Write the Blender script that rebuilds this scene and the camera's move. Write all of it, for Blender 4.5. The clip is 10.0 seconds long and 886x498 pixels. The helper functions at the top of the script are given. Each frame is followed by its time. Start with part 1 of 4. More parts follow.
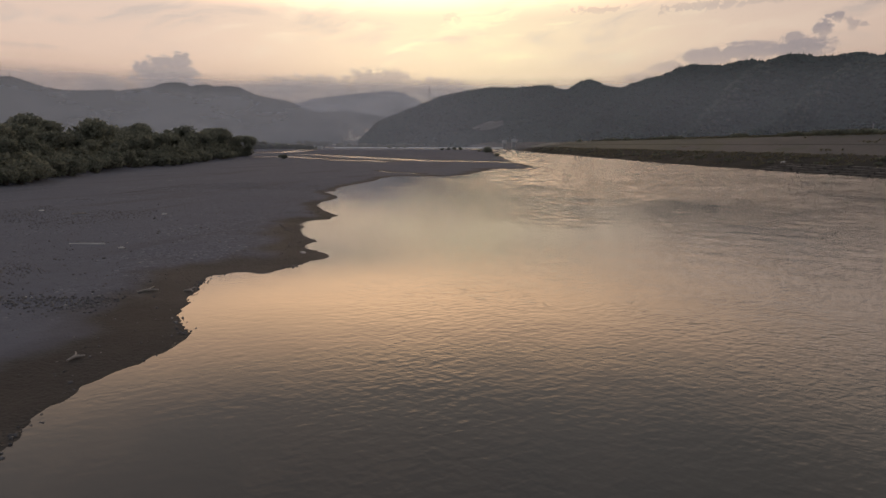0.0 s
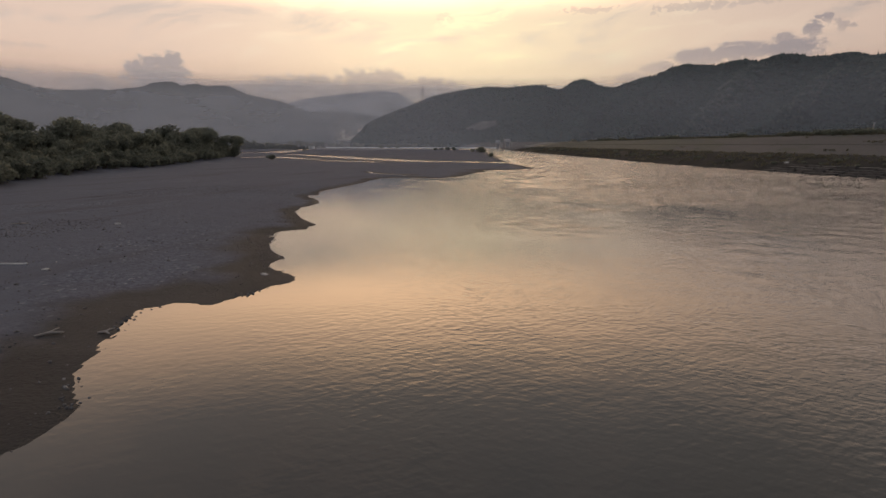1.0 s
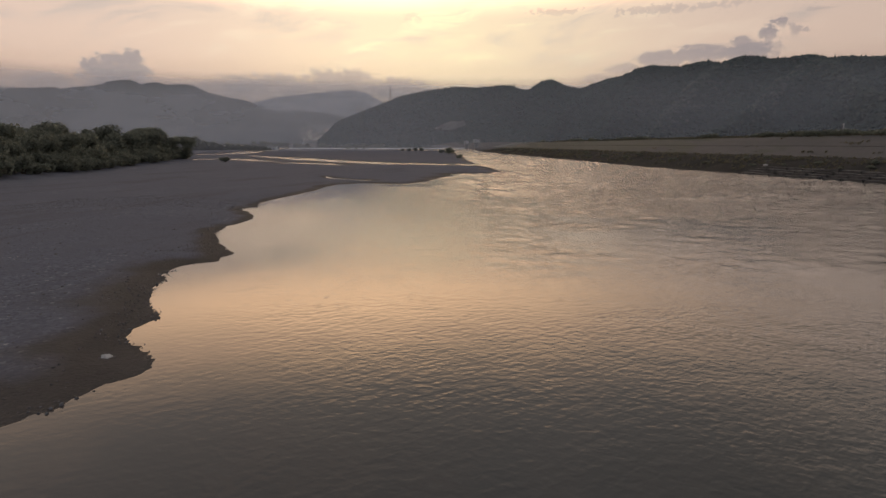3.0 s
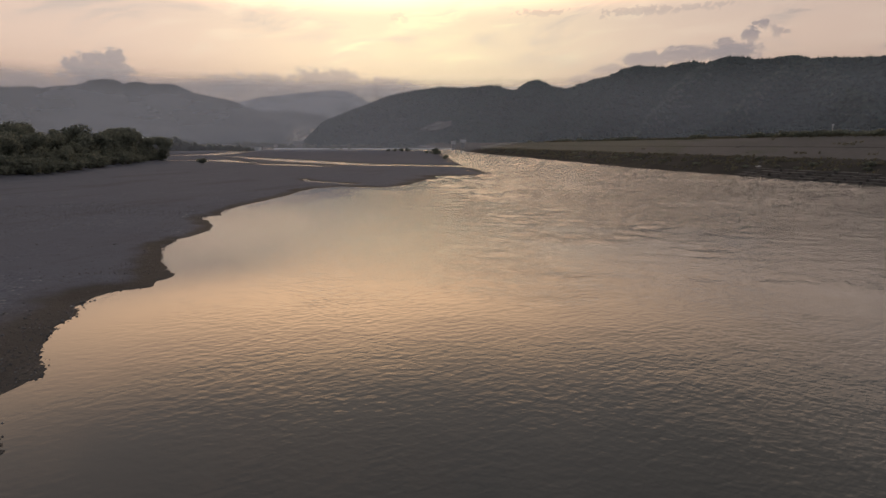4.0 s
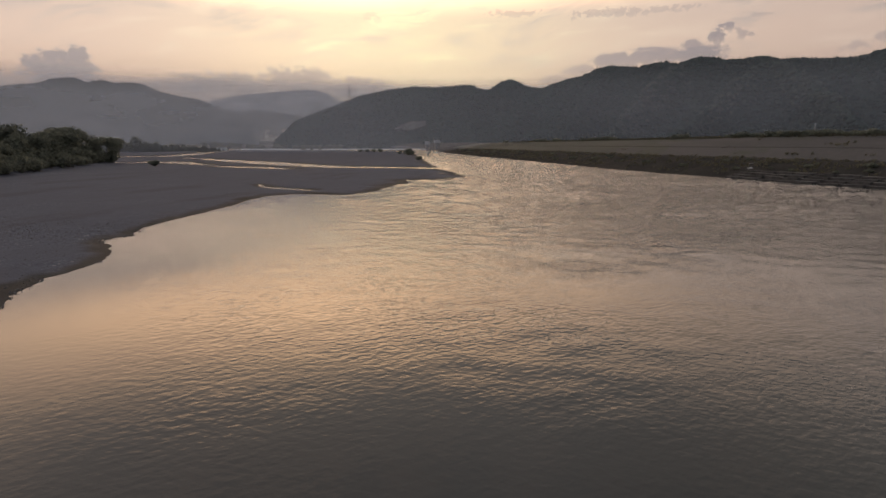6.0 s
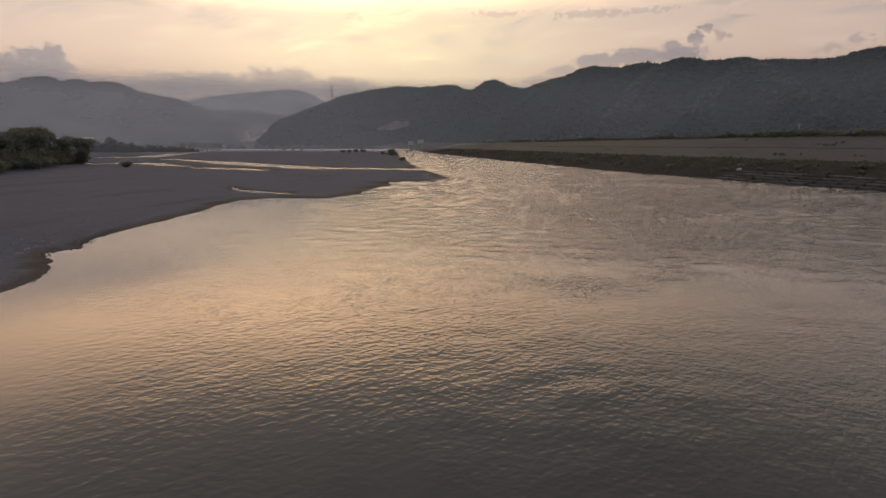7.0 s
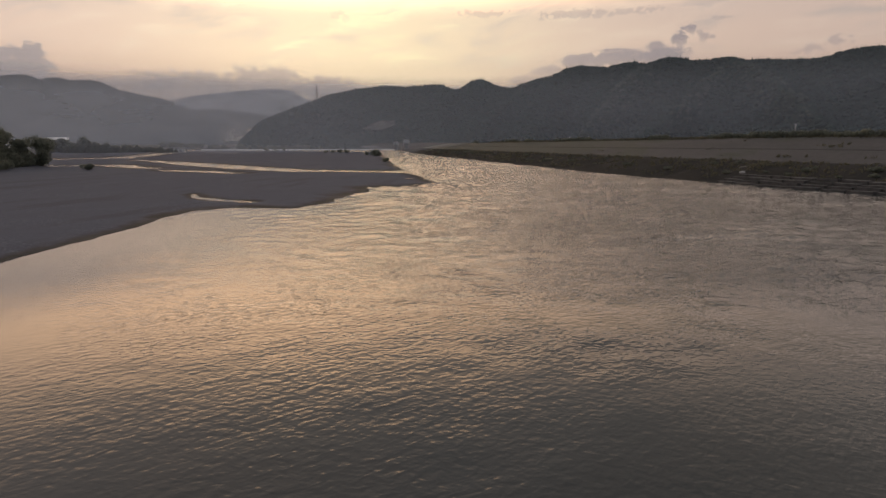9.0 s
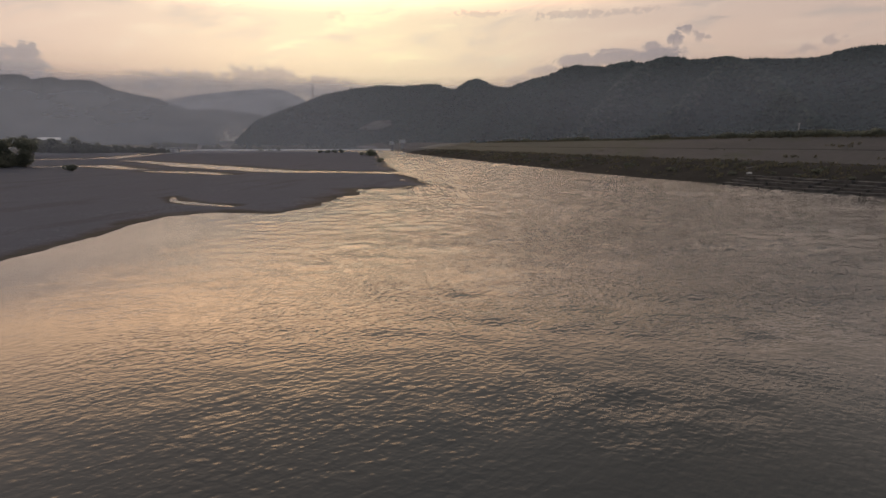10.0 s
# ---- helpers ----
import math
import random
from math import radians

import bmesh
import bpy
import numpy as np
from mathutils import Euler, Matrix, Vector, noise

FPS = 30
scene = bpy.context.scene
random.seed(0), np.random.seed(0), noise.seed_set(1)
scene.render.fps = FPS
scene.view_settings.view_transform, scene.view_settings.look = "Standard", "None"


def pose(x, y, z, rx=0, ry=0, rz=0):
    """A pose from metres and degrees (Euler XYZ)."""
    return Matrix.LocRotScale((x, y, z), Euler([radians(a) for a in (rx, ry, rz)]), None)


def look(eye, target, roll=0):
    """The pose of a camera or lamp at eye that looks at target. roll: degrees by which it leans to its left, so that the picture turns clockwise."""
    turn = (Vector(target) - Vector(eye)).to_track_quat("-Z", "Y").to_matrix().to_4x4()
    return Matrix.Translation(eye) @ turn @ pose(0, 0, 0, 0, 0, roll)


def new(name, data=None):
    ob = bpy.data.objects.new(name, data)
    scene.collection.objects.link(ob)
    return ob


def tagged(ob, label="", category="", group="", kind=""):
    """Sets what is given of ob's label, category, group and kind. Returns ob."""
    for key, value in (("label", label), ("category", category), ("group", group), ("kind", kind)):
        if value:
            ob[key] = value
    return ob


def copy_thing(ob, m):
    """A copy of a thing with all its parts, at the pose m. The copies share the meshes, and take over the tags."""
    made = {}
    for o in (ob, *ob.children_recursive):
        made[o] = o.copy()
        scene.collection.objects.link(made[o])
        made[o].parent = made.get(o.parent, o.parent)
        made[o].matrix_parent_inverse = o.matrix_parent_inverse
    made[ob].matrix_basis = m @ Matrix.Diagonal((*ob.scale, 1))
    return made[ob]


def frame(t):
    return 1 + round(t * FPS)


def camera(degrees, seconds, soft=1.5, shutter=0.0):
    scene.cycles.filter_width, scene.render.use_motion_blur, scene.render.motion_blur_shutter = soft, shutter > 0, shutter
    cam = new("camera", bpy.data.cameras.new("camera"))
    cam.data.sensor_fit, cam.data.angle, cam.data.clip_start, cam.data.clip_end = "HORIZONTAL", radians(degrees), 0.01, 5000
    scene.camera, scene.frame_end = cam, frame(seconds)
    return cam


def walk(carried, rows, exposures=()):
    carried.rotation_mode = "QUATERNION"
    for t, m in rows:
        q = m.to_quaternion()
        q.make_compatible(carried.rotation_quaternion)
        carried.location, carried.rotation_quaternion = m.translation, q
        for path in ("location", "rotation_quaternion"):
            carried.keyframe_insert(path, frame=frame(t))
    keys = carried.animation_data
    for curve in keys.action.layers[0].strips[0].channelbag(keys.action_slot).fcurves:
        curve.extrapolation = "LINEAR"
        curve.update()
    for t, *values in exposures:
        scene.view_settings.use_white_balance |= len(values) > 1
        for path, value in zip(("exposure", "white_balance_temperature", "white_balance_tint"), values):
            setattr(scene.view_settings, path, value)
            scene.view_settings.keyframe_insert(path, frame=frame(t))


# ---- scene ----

# ---- camera ----
cam = camera(78.76, 10.0, soft=1.5)
PATH = [
    (0.0, pose(0.000, 0.000, 5.499, 78.76, -0.05, 2.001)),
    (0.5, pose(0.006, 2.211, 5.499, 78.75, -0.05, 1.833)),
    (1.0, pose(0.069, 4.340, 5.520, 78.75, -0.05, 1.302)),
    (1.5, pose(0.143, 6.306, 5.575, 78.75, -0.05, 0.603)),
    (2.0, pose(0.286, 8.260, 5.630, 78.75, -0.05, -0.215)),
    (2.5, pose(0.475, 10.129, 5.710, 78.76, -0.04, -1.101)),
    (4.0, pose(1.386, 16.036, 5.904, 78.79, -0.03, -3.268)),
    (4.5, pose(1.679, 18.168, 5.955, 78.80, -0.02, -3.815)),
    (5.0, pose(1.950, 20.414, 5.984, 78.80, 0.00, -4.471)),
    (5.5, pose(2.147, 22.519, 6.000, 78.79, 0.02, -5.121)),
    (7.0, pose(2.624, 27.415, 6.099, 78.79, 0.05, -7.662)),
    (7.5, pose(2.906, 29.021, 6.172, 78.78, 0.05, -8.213)),
    (8.0, pose(3.215, 30.706, 6.265, 78.78, 0.05, -8.553)),
    (8.5, pose(3.640, 32.438, 6.320, 78.77, 0.06, -8.791)),
    (9.0, pose(4.027, 34.170, 6.345, 78.76, 0.06, -9.044)),
    (9.5, pose(4.440, 35.905, 6.350, 78.76, 0.07, -9.206)),
    (10.0, pose(4.900, 37.758, 6.345, 78.75, 0.08, -9.390)),
]
walk(cam, PATH, exposures=((0.0, 0.0, 6390, 9.3), (10.0, 0.0, 6390, 9.3)))

# ---- node helpers ----
class Nodes:
    """Short hand for one node tree."""

    def __init__(self, tree):
        self.tree = tree
        tree.nodes.clear()

    def add(self, kind, **inputs):
        node = self.tree.nodes.new(kind)
        for key, value in inputs.items():
            self.put(node.inputs[key.replace("_", " ")], value)
        return node

    def put(self, socket, value):
        if isinstance(value, bpy.types.NodeSocket):
            self.tree.links.new(value, socket)
        elif isinstance(value, (tuple, list)) and socket.type == "RGBA" and len(value) == 3:
            socket.default_value = (*value, 1)
        else:
            socket.default_value = value

    def math(self, op, a, b=0.0, c=0.0, clamp=False):
        node = self.tree.nodes.new("ShaderNodeMath")
        node.operation, node.use_clamp = op, clamp
        for socket, value in zip(node.inputs, (a, b, c)):
            self.put(socket, value)
        return node.outputs[0]

    def mix(self, fac, a, b, blend="MIX"):
        node = self.tree.nodes.new("ShaderNodeMix")
        node.data_type, node.blend_type = "RGBA", blend
        self.put(node.inputs["Factor"], fac)
        self.put(node.inputs[6], a)
        self.put(node.inputs[7], b)
        return node.outputs[2]

    def ramp(self, fac, stops, smooth=True):
        node = self.tree.nodes.new("ShaderNodeValToRGB")
        ramp = node.color_ramp
        ramp.interpolation = "EASE" if smooth else "LINEAR"
        while len(ramp.elements) < len(stops):
            ramp.elements.new(0.5)
        for element, (at, colour) in zip(ramp.elements, stops):
            element.position = at
            element.color = (*colour, 1) if isinstance(colour, tuple) else (colour, colour, colour, 1)
        self.put(node.inputs[0], fac)
        return node.outputs[0]

    def span(self, value, low, high, to_low=0.0, to_high=1.0, smooth=True):
        node = self.tree.nodes.new("ShaderNodeMapRange")
        node.interpolation_type = "SMOOTHSTEP" if smooth else "LINEAR"
        for socket, v in zip(node.inputs, (value, low, high, to_low, to_high)):
            self.put(socket, v)
        return node.outputs[0]

    def noise(self, vector, scale, detail=4.0, rough=0.55, distortion=0.0):
        node = self.add("ShaderNodeTexNoise", Scale=scale, Detail=detail, Roughness=rough, Distortion=distortion)
        if vector is not None:
            self.put(node.inputs["Vector"], vector)
        return node.outputs["Fac"]

    def stretch(self, vector, scale, turn=0.0):
        """Turned about the vertical, then scaled."""
        if turn:
            turned = self.add("ShaderNodeMapping")
            turned.inputs["Rotation"].default_value = (0, 0, radians(turn))
            self.put(turned.inputs["Vector"], vector)
            vector = turned.outputs[0]
        node = self.add("ShaderNodeMapping", Scale=scale)
        self.put(node.inputs["Vector"], vector)
        return node.outputs[0]


# ---- sky ----
SUN_AZ, SUN_EL = -7.0, 18.0
world = bpy.data.worlds.new("sky")
scene.world = world
world.use_nodes = True


def paint_sky():
    n = Nodes(world.node_tree)
    direction = n.add("ShaderNodeTexCoord").outputs["Generated"]
    parts = n.add("ShaderNodeSeparateXYZ", Vector=direction)
    x, y, z = parts.outputs
    az = n.math("MULTIPLY", n.math("ARCTAN2", x, y), 57.2958)
    el = n.math("MULTIPLY", n.math("ARCSINE", z), 57.2958)
    flat = n.add("ShaderNodeCombineXYZ", X=az, Y=el).outputs[0]

    # clear air behind the veil of cloud
    air = n.tree.nodes.new("ShaderNodeTexSky")
    air.sky_type, air.sun_disc = "NISHITA", False
    air.sun_elevation, air.sun_rotation = radians(SUN_EL), radians(SUN_AZ)
    air.air_density, air.dust_density = 1.2, 3.0
    clear = n.mix(1.0, air.outputs[0], (0.07, 0.07, 0.07), "MULTIPLY")

    # the lit veil: peach near the hills, cream above, grey lilac overhead
    height = n.span(el, 0, 90, smooth=False)
    veil = n.ramp(height, [(0.0, (0.62, 0.44, 0.37)), (0.055, (0.76, 0.52, 0.40)), (0.10, (0.80, 0.585, 0.47)),
                           (0.16, (0.72, 0.56, 0.48)), (0.26, (0.54, 0.48, 0.44)), (0.42, (0.36, 0.365, 0.37)), (1.0, (0.38, 0.39, 0.42))])
    # away from the sunset the veil is dim and bluish
    off = n.math("ABSOLUTE", n.math("SUBTRACT", az, SUN_AZ))
    behind = n.span(off, 35, 150)
    veil = n.mix(behind, veil, (0.46, 0.47, 0.54))
    # glow round the hidden sun
    dx = n.math("DIVIDE", n.math("SUBTRACT", az, 3.0), 17.0)
    dy = n.math("DIVIDE", n.math("SUBTRACT", el, 9.5), 9.0)
    r2 = n.math("ADD", n.math("MULTIPLY", dx, dx), n.math("MULTIPLY", dy, dy))
    glow = n.math("EXPONENT", n.math("MULTIPLY", r2, -1.0))
    veil = n.mix(n.math("MULTIPLY", glow, 0.8), veil, (0.98, 0.79, 0.51))
    # thin bright cloud over the sun itself, above the lower veil
    sx = n.math("DIVIDE", n.math("SUBTRACT", az, SUN_AZ), 32.0)
    across = n.math("EXPONENT", n.math("MULTIPLY", n.math("MULTIPLY", sx, sx), -1.0))
    ragged = n.math("ADD", el, n.math("MULTIPLY", n.math("SUBTRACT", n.noise(n.stretch(flat, (0.06, 0.14, 1)), 1.0, 3), 0.5), 5.0))
    disc = n.math("MULTIPLY", across, n.math("MULTIPLY", n.span(el, 11.6, 16.0), n.span(ragged, 27.5, 16.0)))

    # streaks of thin high cloud
    bend = n.noise(n.stretch(flat, (0.05, 0.12, 1)), 1.0, 3)
    wavy = n.add("ShaderNodeCombineXYZ", X=az, Y=n.math("ADD", el, n.math("MULTIPLY", bend, 5.0))).outputs[0]
    streak = n.noise(n.stretch(wavy, (0.05, 0.26, 1), -8), 2.2, 6, 0.62, 0.6)
    bright = n.span(streak, 0.50, 0.66)
    veil = n.mix(n.math("MULTIPLY", n.math("MULTIPLY", bright, n.span(el, 5, 9)), n.span(glow, 0.0, 0.7, 0.45, 1.0)), veil, n.mix(glow, (0.88, 0.68, 0.55), (1.03, 0.90, 0.56)))
    shade = n.noise(n.stretch(wavy, (0.06, 0.22, 1), -7), 1.7, 5, 0.6, 0.4)
    veil = n.mix(n.math("MULTIPLY", n.span(shade, 0.48, 0.68), n.span(el, 6, 11, 0.0, 0.65)), veil, (0.55, 0.46, 0.42))

    # banks and heaps of low cloud: azimuth, elevation, half width, half height, strength
    crag = n.noise(n.stretch(flat, (1.3, 1.7, 1)), 1.0, 8, 0.66)
    crag2 = n.noise(n.stretch(flat, (0.35, 0.6, 1)), 1.0, 5, 0.6)
    wobble = n.math("ADD", n.math("MULTIPLY", n.math("SUBTRACT", crag, 0.5), 7.0), n.math("MULTIPLY", n.math("SUBTRACT", crag2, 0.5), 2.2))
    heaps = [(-28.3, 5.8, 3.1, 1.7, 1.0), (-29.8, 6.3, 1.3, 0.9, 1.0), (-26.8, 6.9, 1.0, 1.15, 1.0), (-28.2, 6.9, 1.4, 0.75, 1.0), (-33.3, 4.9, 2.2, 0.9, 0.5), (-38.0, 5.2, 2.4, 0.7, 0.3),
             (-14.5, 5.0, 7.0, 1.6, 0.9), (-8.6, 5.6, 5.0, 1.6, 0.95), (-7.3, 6.4, 2.2, 0.75, 0.9), (-3.0, 5.3, 4.6, 1.2, 0.95), (-19.5, 5.0, 3.0, 0.7, 0.4),
             (17.4, 6.0, 1.6, 0.6, 0.5), (19.8, 6.8, 1.9, 0.7, 0.6), (23.0, 7.6, 2.6, 1.0, 0.8), (26.5, 7.9, 3.1, 1.0, 0.85), (30.2, 7.8, 2.7, 1.0, 0.9), (29.5, 8.7, 1.1, 0.55, 0.8),
             (31.6, 9.3, 0.75, 0.8, 0.85), (32.4, 10.1, 0.75, 0.42, 0.85), (33.8, 9.3, 0.65, 0.42, 0.6), (34.8, 10.8, 0.9, 0.2, 0.35), (12.6, 12.3, 2.6, 0.34, 0.5), (22.0, 11.9, 3.2, 0.45, 0.45),
             (26.5, 11.9, 3.0, 0.35, 0.4), (-1.1, 12.0, 1.0, 0.5, 0.3), (41.7, 7.6, 1.3, 0.4, 0.45), (43.7, 8.1, 1.2, 0.45, 0.5), (-38.0, 7.6, 2.5, 0.2, 0.25), (54.0, 9.0, 6.0, 1.2, 0.5)]
    mask = None
    for a, e, w, h, strength in heaps:
        u = n.math("DIVIDE", n.math("SUBTRACT", az, a), w)
        v = n.math("DIVIDE", n.math("SUBTRACT", el, e), h)
        d = n.math("ADD", n.math("ADD", n.math("MULTIPLY", u, u), n.math("MULTIPLY", v, v)), n.math("MULTIPLY", wobble, 0.52 if h > 0.5 else 1.3))
        m = n.math("MULTIPLY", n.span(d, 1.1, 0.35, 0.0, strength * 1.1), n.span(v, -1.6, 0.3, 0.45, 1.0))
        mask = m if mask is None else n.math("MAXIMUM", mask, m)
    # lit rims and duller hollows
    hollow = n.span(n.math("ADD", crag, n.math("MULTIPLY", mask, 0.25)), 0.35, 0.8)
    grey = n.mix(hollow, n.mix(glow, (0.50, 0.40, 0.375), (0.60, 0.45, 0.37)), n.mix(glow, (0.37, 0.31, 0.315), (0.44, 0.355, 0.335)))
    veil = n.mix(mask, veil, grey)
    dimmer = n.math("MULTIPLY", n.span(az, 8, 42, 1.0, 0.84), n.span(n.math("MULTIPLY", n.span(az, 5, 45), n.span(el, 18, 30)), 0, 1, 1.0, 0.68))
    veil = n.mix(1.0, veil, n.add("ShaderNodeCombineXYZ", X=dimmer, Y=dimmer, Z=dimmer).outputs[0], "MULTIPLY")
    veil = n.mix(n.math("MULTIPLY", disc, 0.9), veil, (3.9, 2.36, 1.30))

    out = n.mix(0.94, clear, veil)
    back = n.add("ShaderNodeBackground", Color=out, Strength=1.0)
    n.tree.links.new(back.outputs[0], n.add("ShaderNodeOutputWorld").inputs[0])


paint_sky()

sun = new("sun", bpy.data.lights.new("sun", "SUN"))
sun.data.energy, sun.data.angle, sun.data.color = 0.5, radians(160), (1.0, 0.80, 0.64)
sun.matrix_world = look((0, 0, 0), (-math.sin(radians(SUN_AZ)), -math.cos(radians(SUN_AZ)), -math.tan(radians(SUN_EL))))


# ---- materials ----
def material(name):
    m = bpy.data.materials.new(name)
    m.use_nodes = True
    return m, Nodes(m.node_tree)


def finish(n, colour, rough, bump=None, strength=0.3, distance=0.1, **more):
    shader = n.add("ShaderNodeBsdfPrincipled")
    n.put(shader.inputs["Base Color"], colour)
    n.put(shader.inputs["Roughness"], rough)
    for key, value in more.items():
        n.put(shader.inputs[key.replace("_", " ")], value)
    if bump is not None:
        b = n.add("ShaderNodeBump", Strength=strength, Distance=distance, Height=bump)
        n.tree.links.new(b.outputs[0], shader.inputs["Normal"])
    n.tree.links.new(shader.outputs[0], n.add("ShaderNodeOutputMaterial").inputs[0])
    return shader


def place(n):
    return n.add("ShaderNodeNewGeometry").outputs["Position"]


def make_simple(name, colour, rough=0.7, vary=0.25, scale=3.0, metal=0.0, bump=0.2):
    m, n = material(name)
    p = n.add("ShaderNodeTexCoord").outputs["Object"]
    grain = n.noise(p, scale, 5)
    fine = n.noise(p, scale * 9, 3)
    both = n.math("ADD", n.math("MULTIPLY", grain, 0.65), n.math("MULTIPLY", fine, 0.35))
    dark = tuple(c * (1 - vary) for c in colour)
    light = tuple(min(1, c * (1 + vary)) for c in colour)
    finish(n, n.ramp(both, [(0.3, dark), (0.7, light)]), rough, fine, bump, 0.03, Metallic=metal)
    return m


def make_leaves(name, dark, light, patch=0.25):
    m, n = material(name)
    rnd = n.add("ShaderNodeNewGeometry").outputs["Random Per Island"]
    own = n.add("ShaderNodeObjectInfo").outputs["Random"]
    big = n.noise(place(n), patch, 3)
    f = n.math("ADD", n.math("MULTIPLY", rnd, 0.4), n.math("ADD", n.math("MULTIPLY", own, 0.2), n.math("MULTIPLY", big, 0.55)))
    col = n.ramp(f, [(0.2, dark), (0.9, light)])
    face = n.add("ShaderNodeBsdfDiffuse", Color=col)
    thin = n.add("ShaderNodeBsdfTranslucent", Color=col)
    mix = n.add("ShaderNodeMixShader", Fac=0.5)
    n.tree.links.new(face.outputs[0], mix.inputs[1])
    n.tree.links.new(thin.outputs[0], mix.inputs[2])
    n.tree.links.new(mix.outputs[0], n.add("ShaderNodeOutputMaterial").inputs[0])
    return m


def make_canopy(name, dark, light):
    """Far crowns, seen as whole tufts."""
    m, n = material(name)
    rnd = n.add("ShaderNodeNewGeometry").outputs["Random Per Island"]
    f = n.math("ADD", n.math("MULTIPLY", rnd, 0.45), n.math("MULTIPLY", n.noise(place(n), 0.014, 4), 0.55))
    finish(n, n.ramp(f, [(0.2, dark), (0.8, light)]), 0.95, Specular_IOR_Level=0.0)
    return m


def make_ground():
    m, n = material("river_gravel")
    p = place(n)
    px, py, pz = n.add("ShaderNodeSeparateXYZ", Vector=p).outputs
    # stones of several sizes
    pebble = n.add("ShaderNodeTexVoronoi", Vector=p, Scale=9.0)
    cobble = n.add("ShaderNodeTexVoronoi", Vector=p, Scale=3.2)
    patch = n.noise(p, 0.11, 5, 0.6)
    patch2 = n.noise(n.stretch(p, (0.30, 0.055, 1), 18), 1.0, 4, 0.6)
    tone = n.ramp(n.add("ShaderNodeSeparateColor", Color=pebble.outputs["Color"]).outputs[0],
                  [(0.0, (0.083, 0.089, 0.112)), (0.6, (0.113, 0.119, 0.147)), (0.97, (0.141, 0.149, 0.173)), (1.0, (0.269, 0.273, 0.285))], False)
    silt = n.mix(n.noise(p, 1.6, 5), (0.093, 0.098, 0.119), (0.123, 0.129, 0.156))
    stony = n.span(patch, 0.42, 0.60)
    dry = n.mix(stony, silt, tone)
    dry = n.mix(n.span(patch2, 0.52, 0.66, 0.0, 0.55), dry, (0.085, 0.086, 0.099))
    # wet rim along the water
    rim = n.math("ADD", pz, n.math("MULTIPLY", n.math("SUBTRACT", n.noise(p, 0.35, 6, 0.6), 0.5), 0.22))
    wet = n.span(rim, n.span(py, 14, 60, 0.27, 0.12), n.span(py, 14, 60, 0.13, 0.03))
    colour = n.mix(wet, dry, n.mix(stony, (0.041, 0.038, 0.036), (0.060, 0.055, 0.052)))
    # grass and soil away from the bars
    grass_col = n.mix(n.noise(p, 0.6, 5), (0.046, 0.044, 0.039), (0.072, 0.067, 0.058))
    green = n.span(n.math("ADD", pz, n.math("MULTIPLY", n.math("SUBTRACT", n.noise(p, 0.07, 4), 0.5), 0.5)), 0.95, 1.25)
    green = n.math("MAXIMUM", green, n.span(px, 28, 33))
    colour = n.mix(green, colour, grass_col)
    scarp = n.mix(n.noise(n.stretch(p, (0.7, 0.35, 2.0)), 1.0, 5, 0.65), (0.026, 0.025, 0.023), (0.052, 0.048, 0.043))
    colour = n.mix(n.span(px, 28, 33), colour, scarp)
    h = n.math("ADD", n.math("MULTIPLY", pebble.outputs["Distance"], -0.5), n.math("ADD", n.math("MULTIPLY", cobble.outputs["Distance"], -0.5), n.noise(p, 14, 4)))
    finish(n, colour, n.span(wet, 0, 1, 0.9, 0.75), h, 0.8, 0.06, Specular_IOR_Level=n.span(wet, 0, 1, 0.05, 0.1))
    return m


def wave_slopes(n, p, turn, scale, height, detail):
    """Slopes across and along the stream of a field of short crests."""
    gap = 0.03
    levels = []
    for step in ((0, 0, 0), (gap, 0, 0), (0, gap, 0)):
        moved = n.add("ShaderNodeVectorMath", Vector=p)
        moved.inputs[1].default_value = step
        levels.append(n.noise(n.stretch(moved.outputs[0], scale, turn), 1.0, detail, 0.5, 0.25))
    return [n.math("MULTIPLY", n.math("SUBTRACT", level, levels[0]), height / gap) for level in levels[1:]]


def make_water():
    m, n = material("river_water")
    p = place(n)
    ruffle = n.add("ShaderNodeAttribute")
    ruffle.attribute_name = "ruffle"
    strength = ruffle.outputs["Fac"]
    # two crossing trains of short waves and a finer shiver on top
    total = None
    for turn, scale, height, detail in ((-24, (2.2, 4.4, 1), 0.0135, 1.5), (24, (3.0, 5.6, 1), 0.0080, 1.0), (-4, (7.0, 11.0, 1), 0.0030, 1.0)):
        got = wave_slopes(n, p, turn, scale, height, detail)
        total = got if total is None else [n.math("ADD", a, b) for a, b in zip(total, got)]
    lean = n.add("ShaderNodeCombineXYZ", X=n.math("MULTIPLY", total[0], n.math("MULTIPLY", strength, -1.0)), Y=n.math("MULTIPLY", total[1], n.math("MULTIPLY", strength, -1.0)))
    tilted = n.add("ShaderNodeVectorMath", Vector=n.add("ShaderNodeNewGeometry").outputs["Normal"])
    n.put(tilted.inputs[1], lean.outputs[0])
    even = n.tree.nodes.new("ShaderNodeVectorMath")
    even.operation = "NORMALIZE"
    n.put(even.inputs[0], tilted.outputs[0])
    # warm silt in the shallows along the bar, greener depth in the channel
    px = n.add("ShaderNodeSeparateXYZ", Vector=p).outputs[0]
    depth = n.span(n.math("ADD", px, n.math("MULTIPLY", n.noise(p, 0.07, 4), 8.0)), -3, 16)
    silt = n.mix(depth, (0.044, 0.040, 0.039), (0.040, 0.044, 0.044))
    finish(n, silt, 0.03, IOR=1.333, Normal=even.outputs[0])
    return m


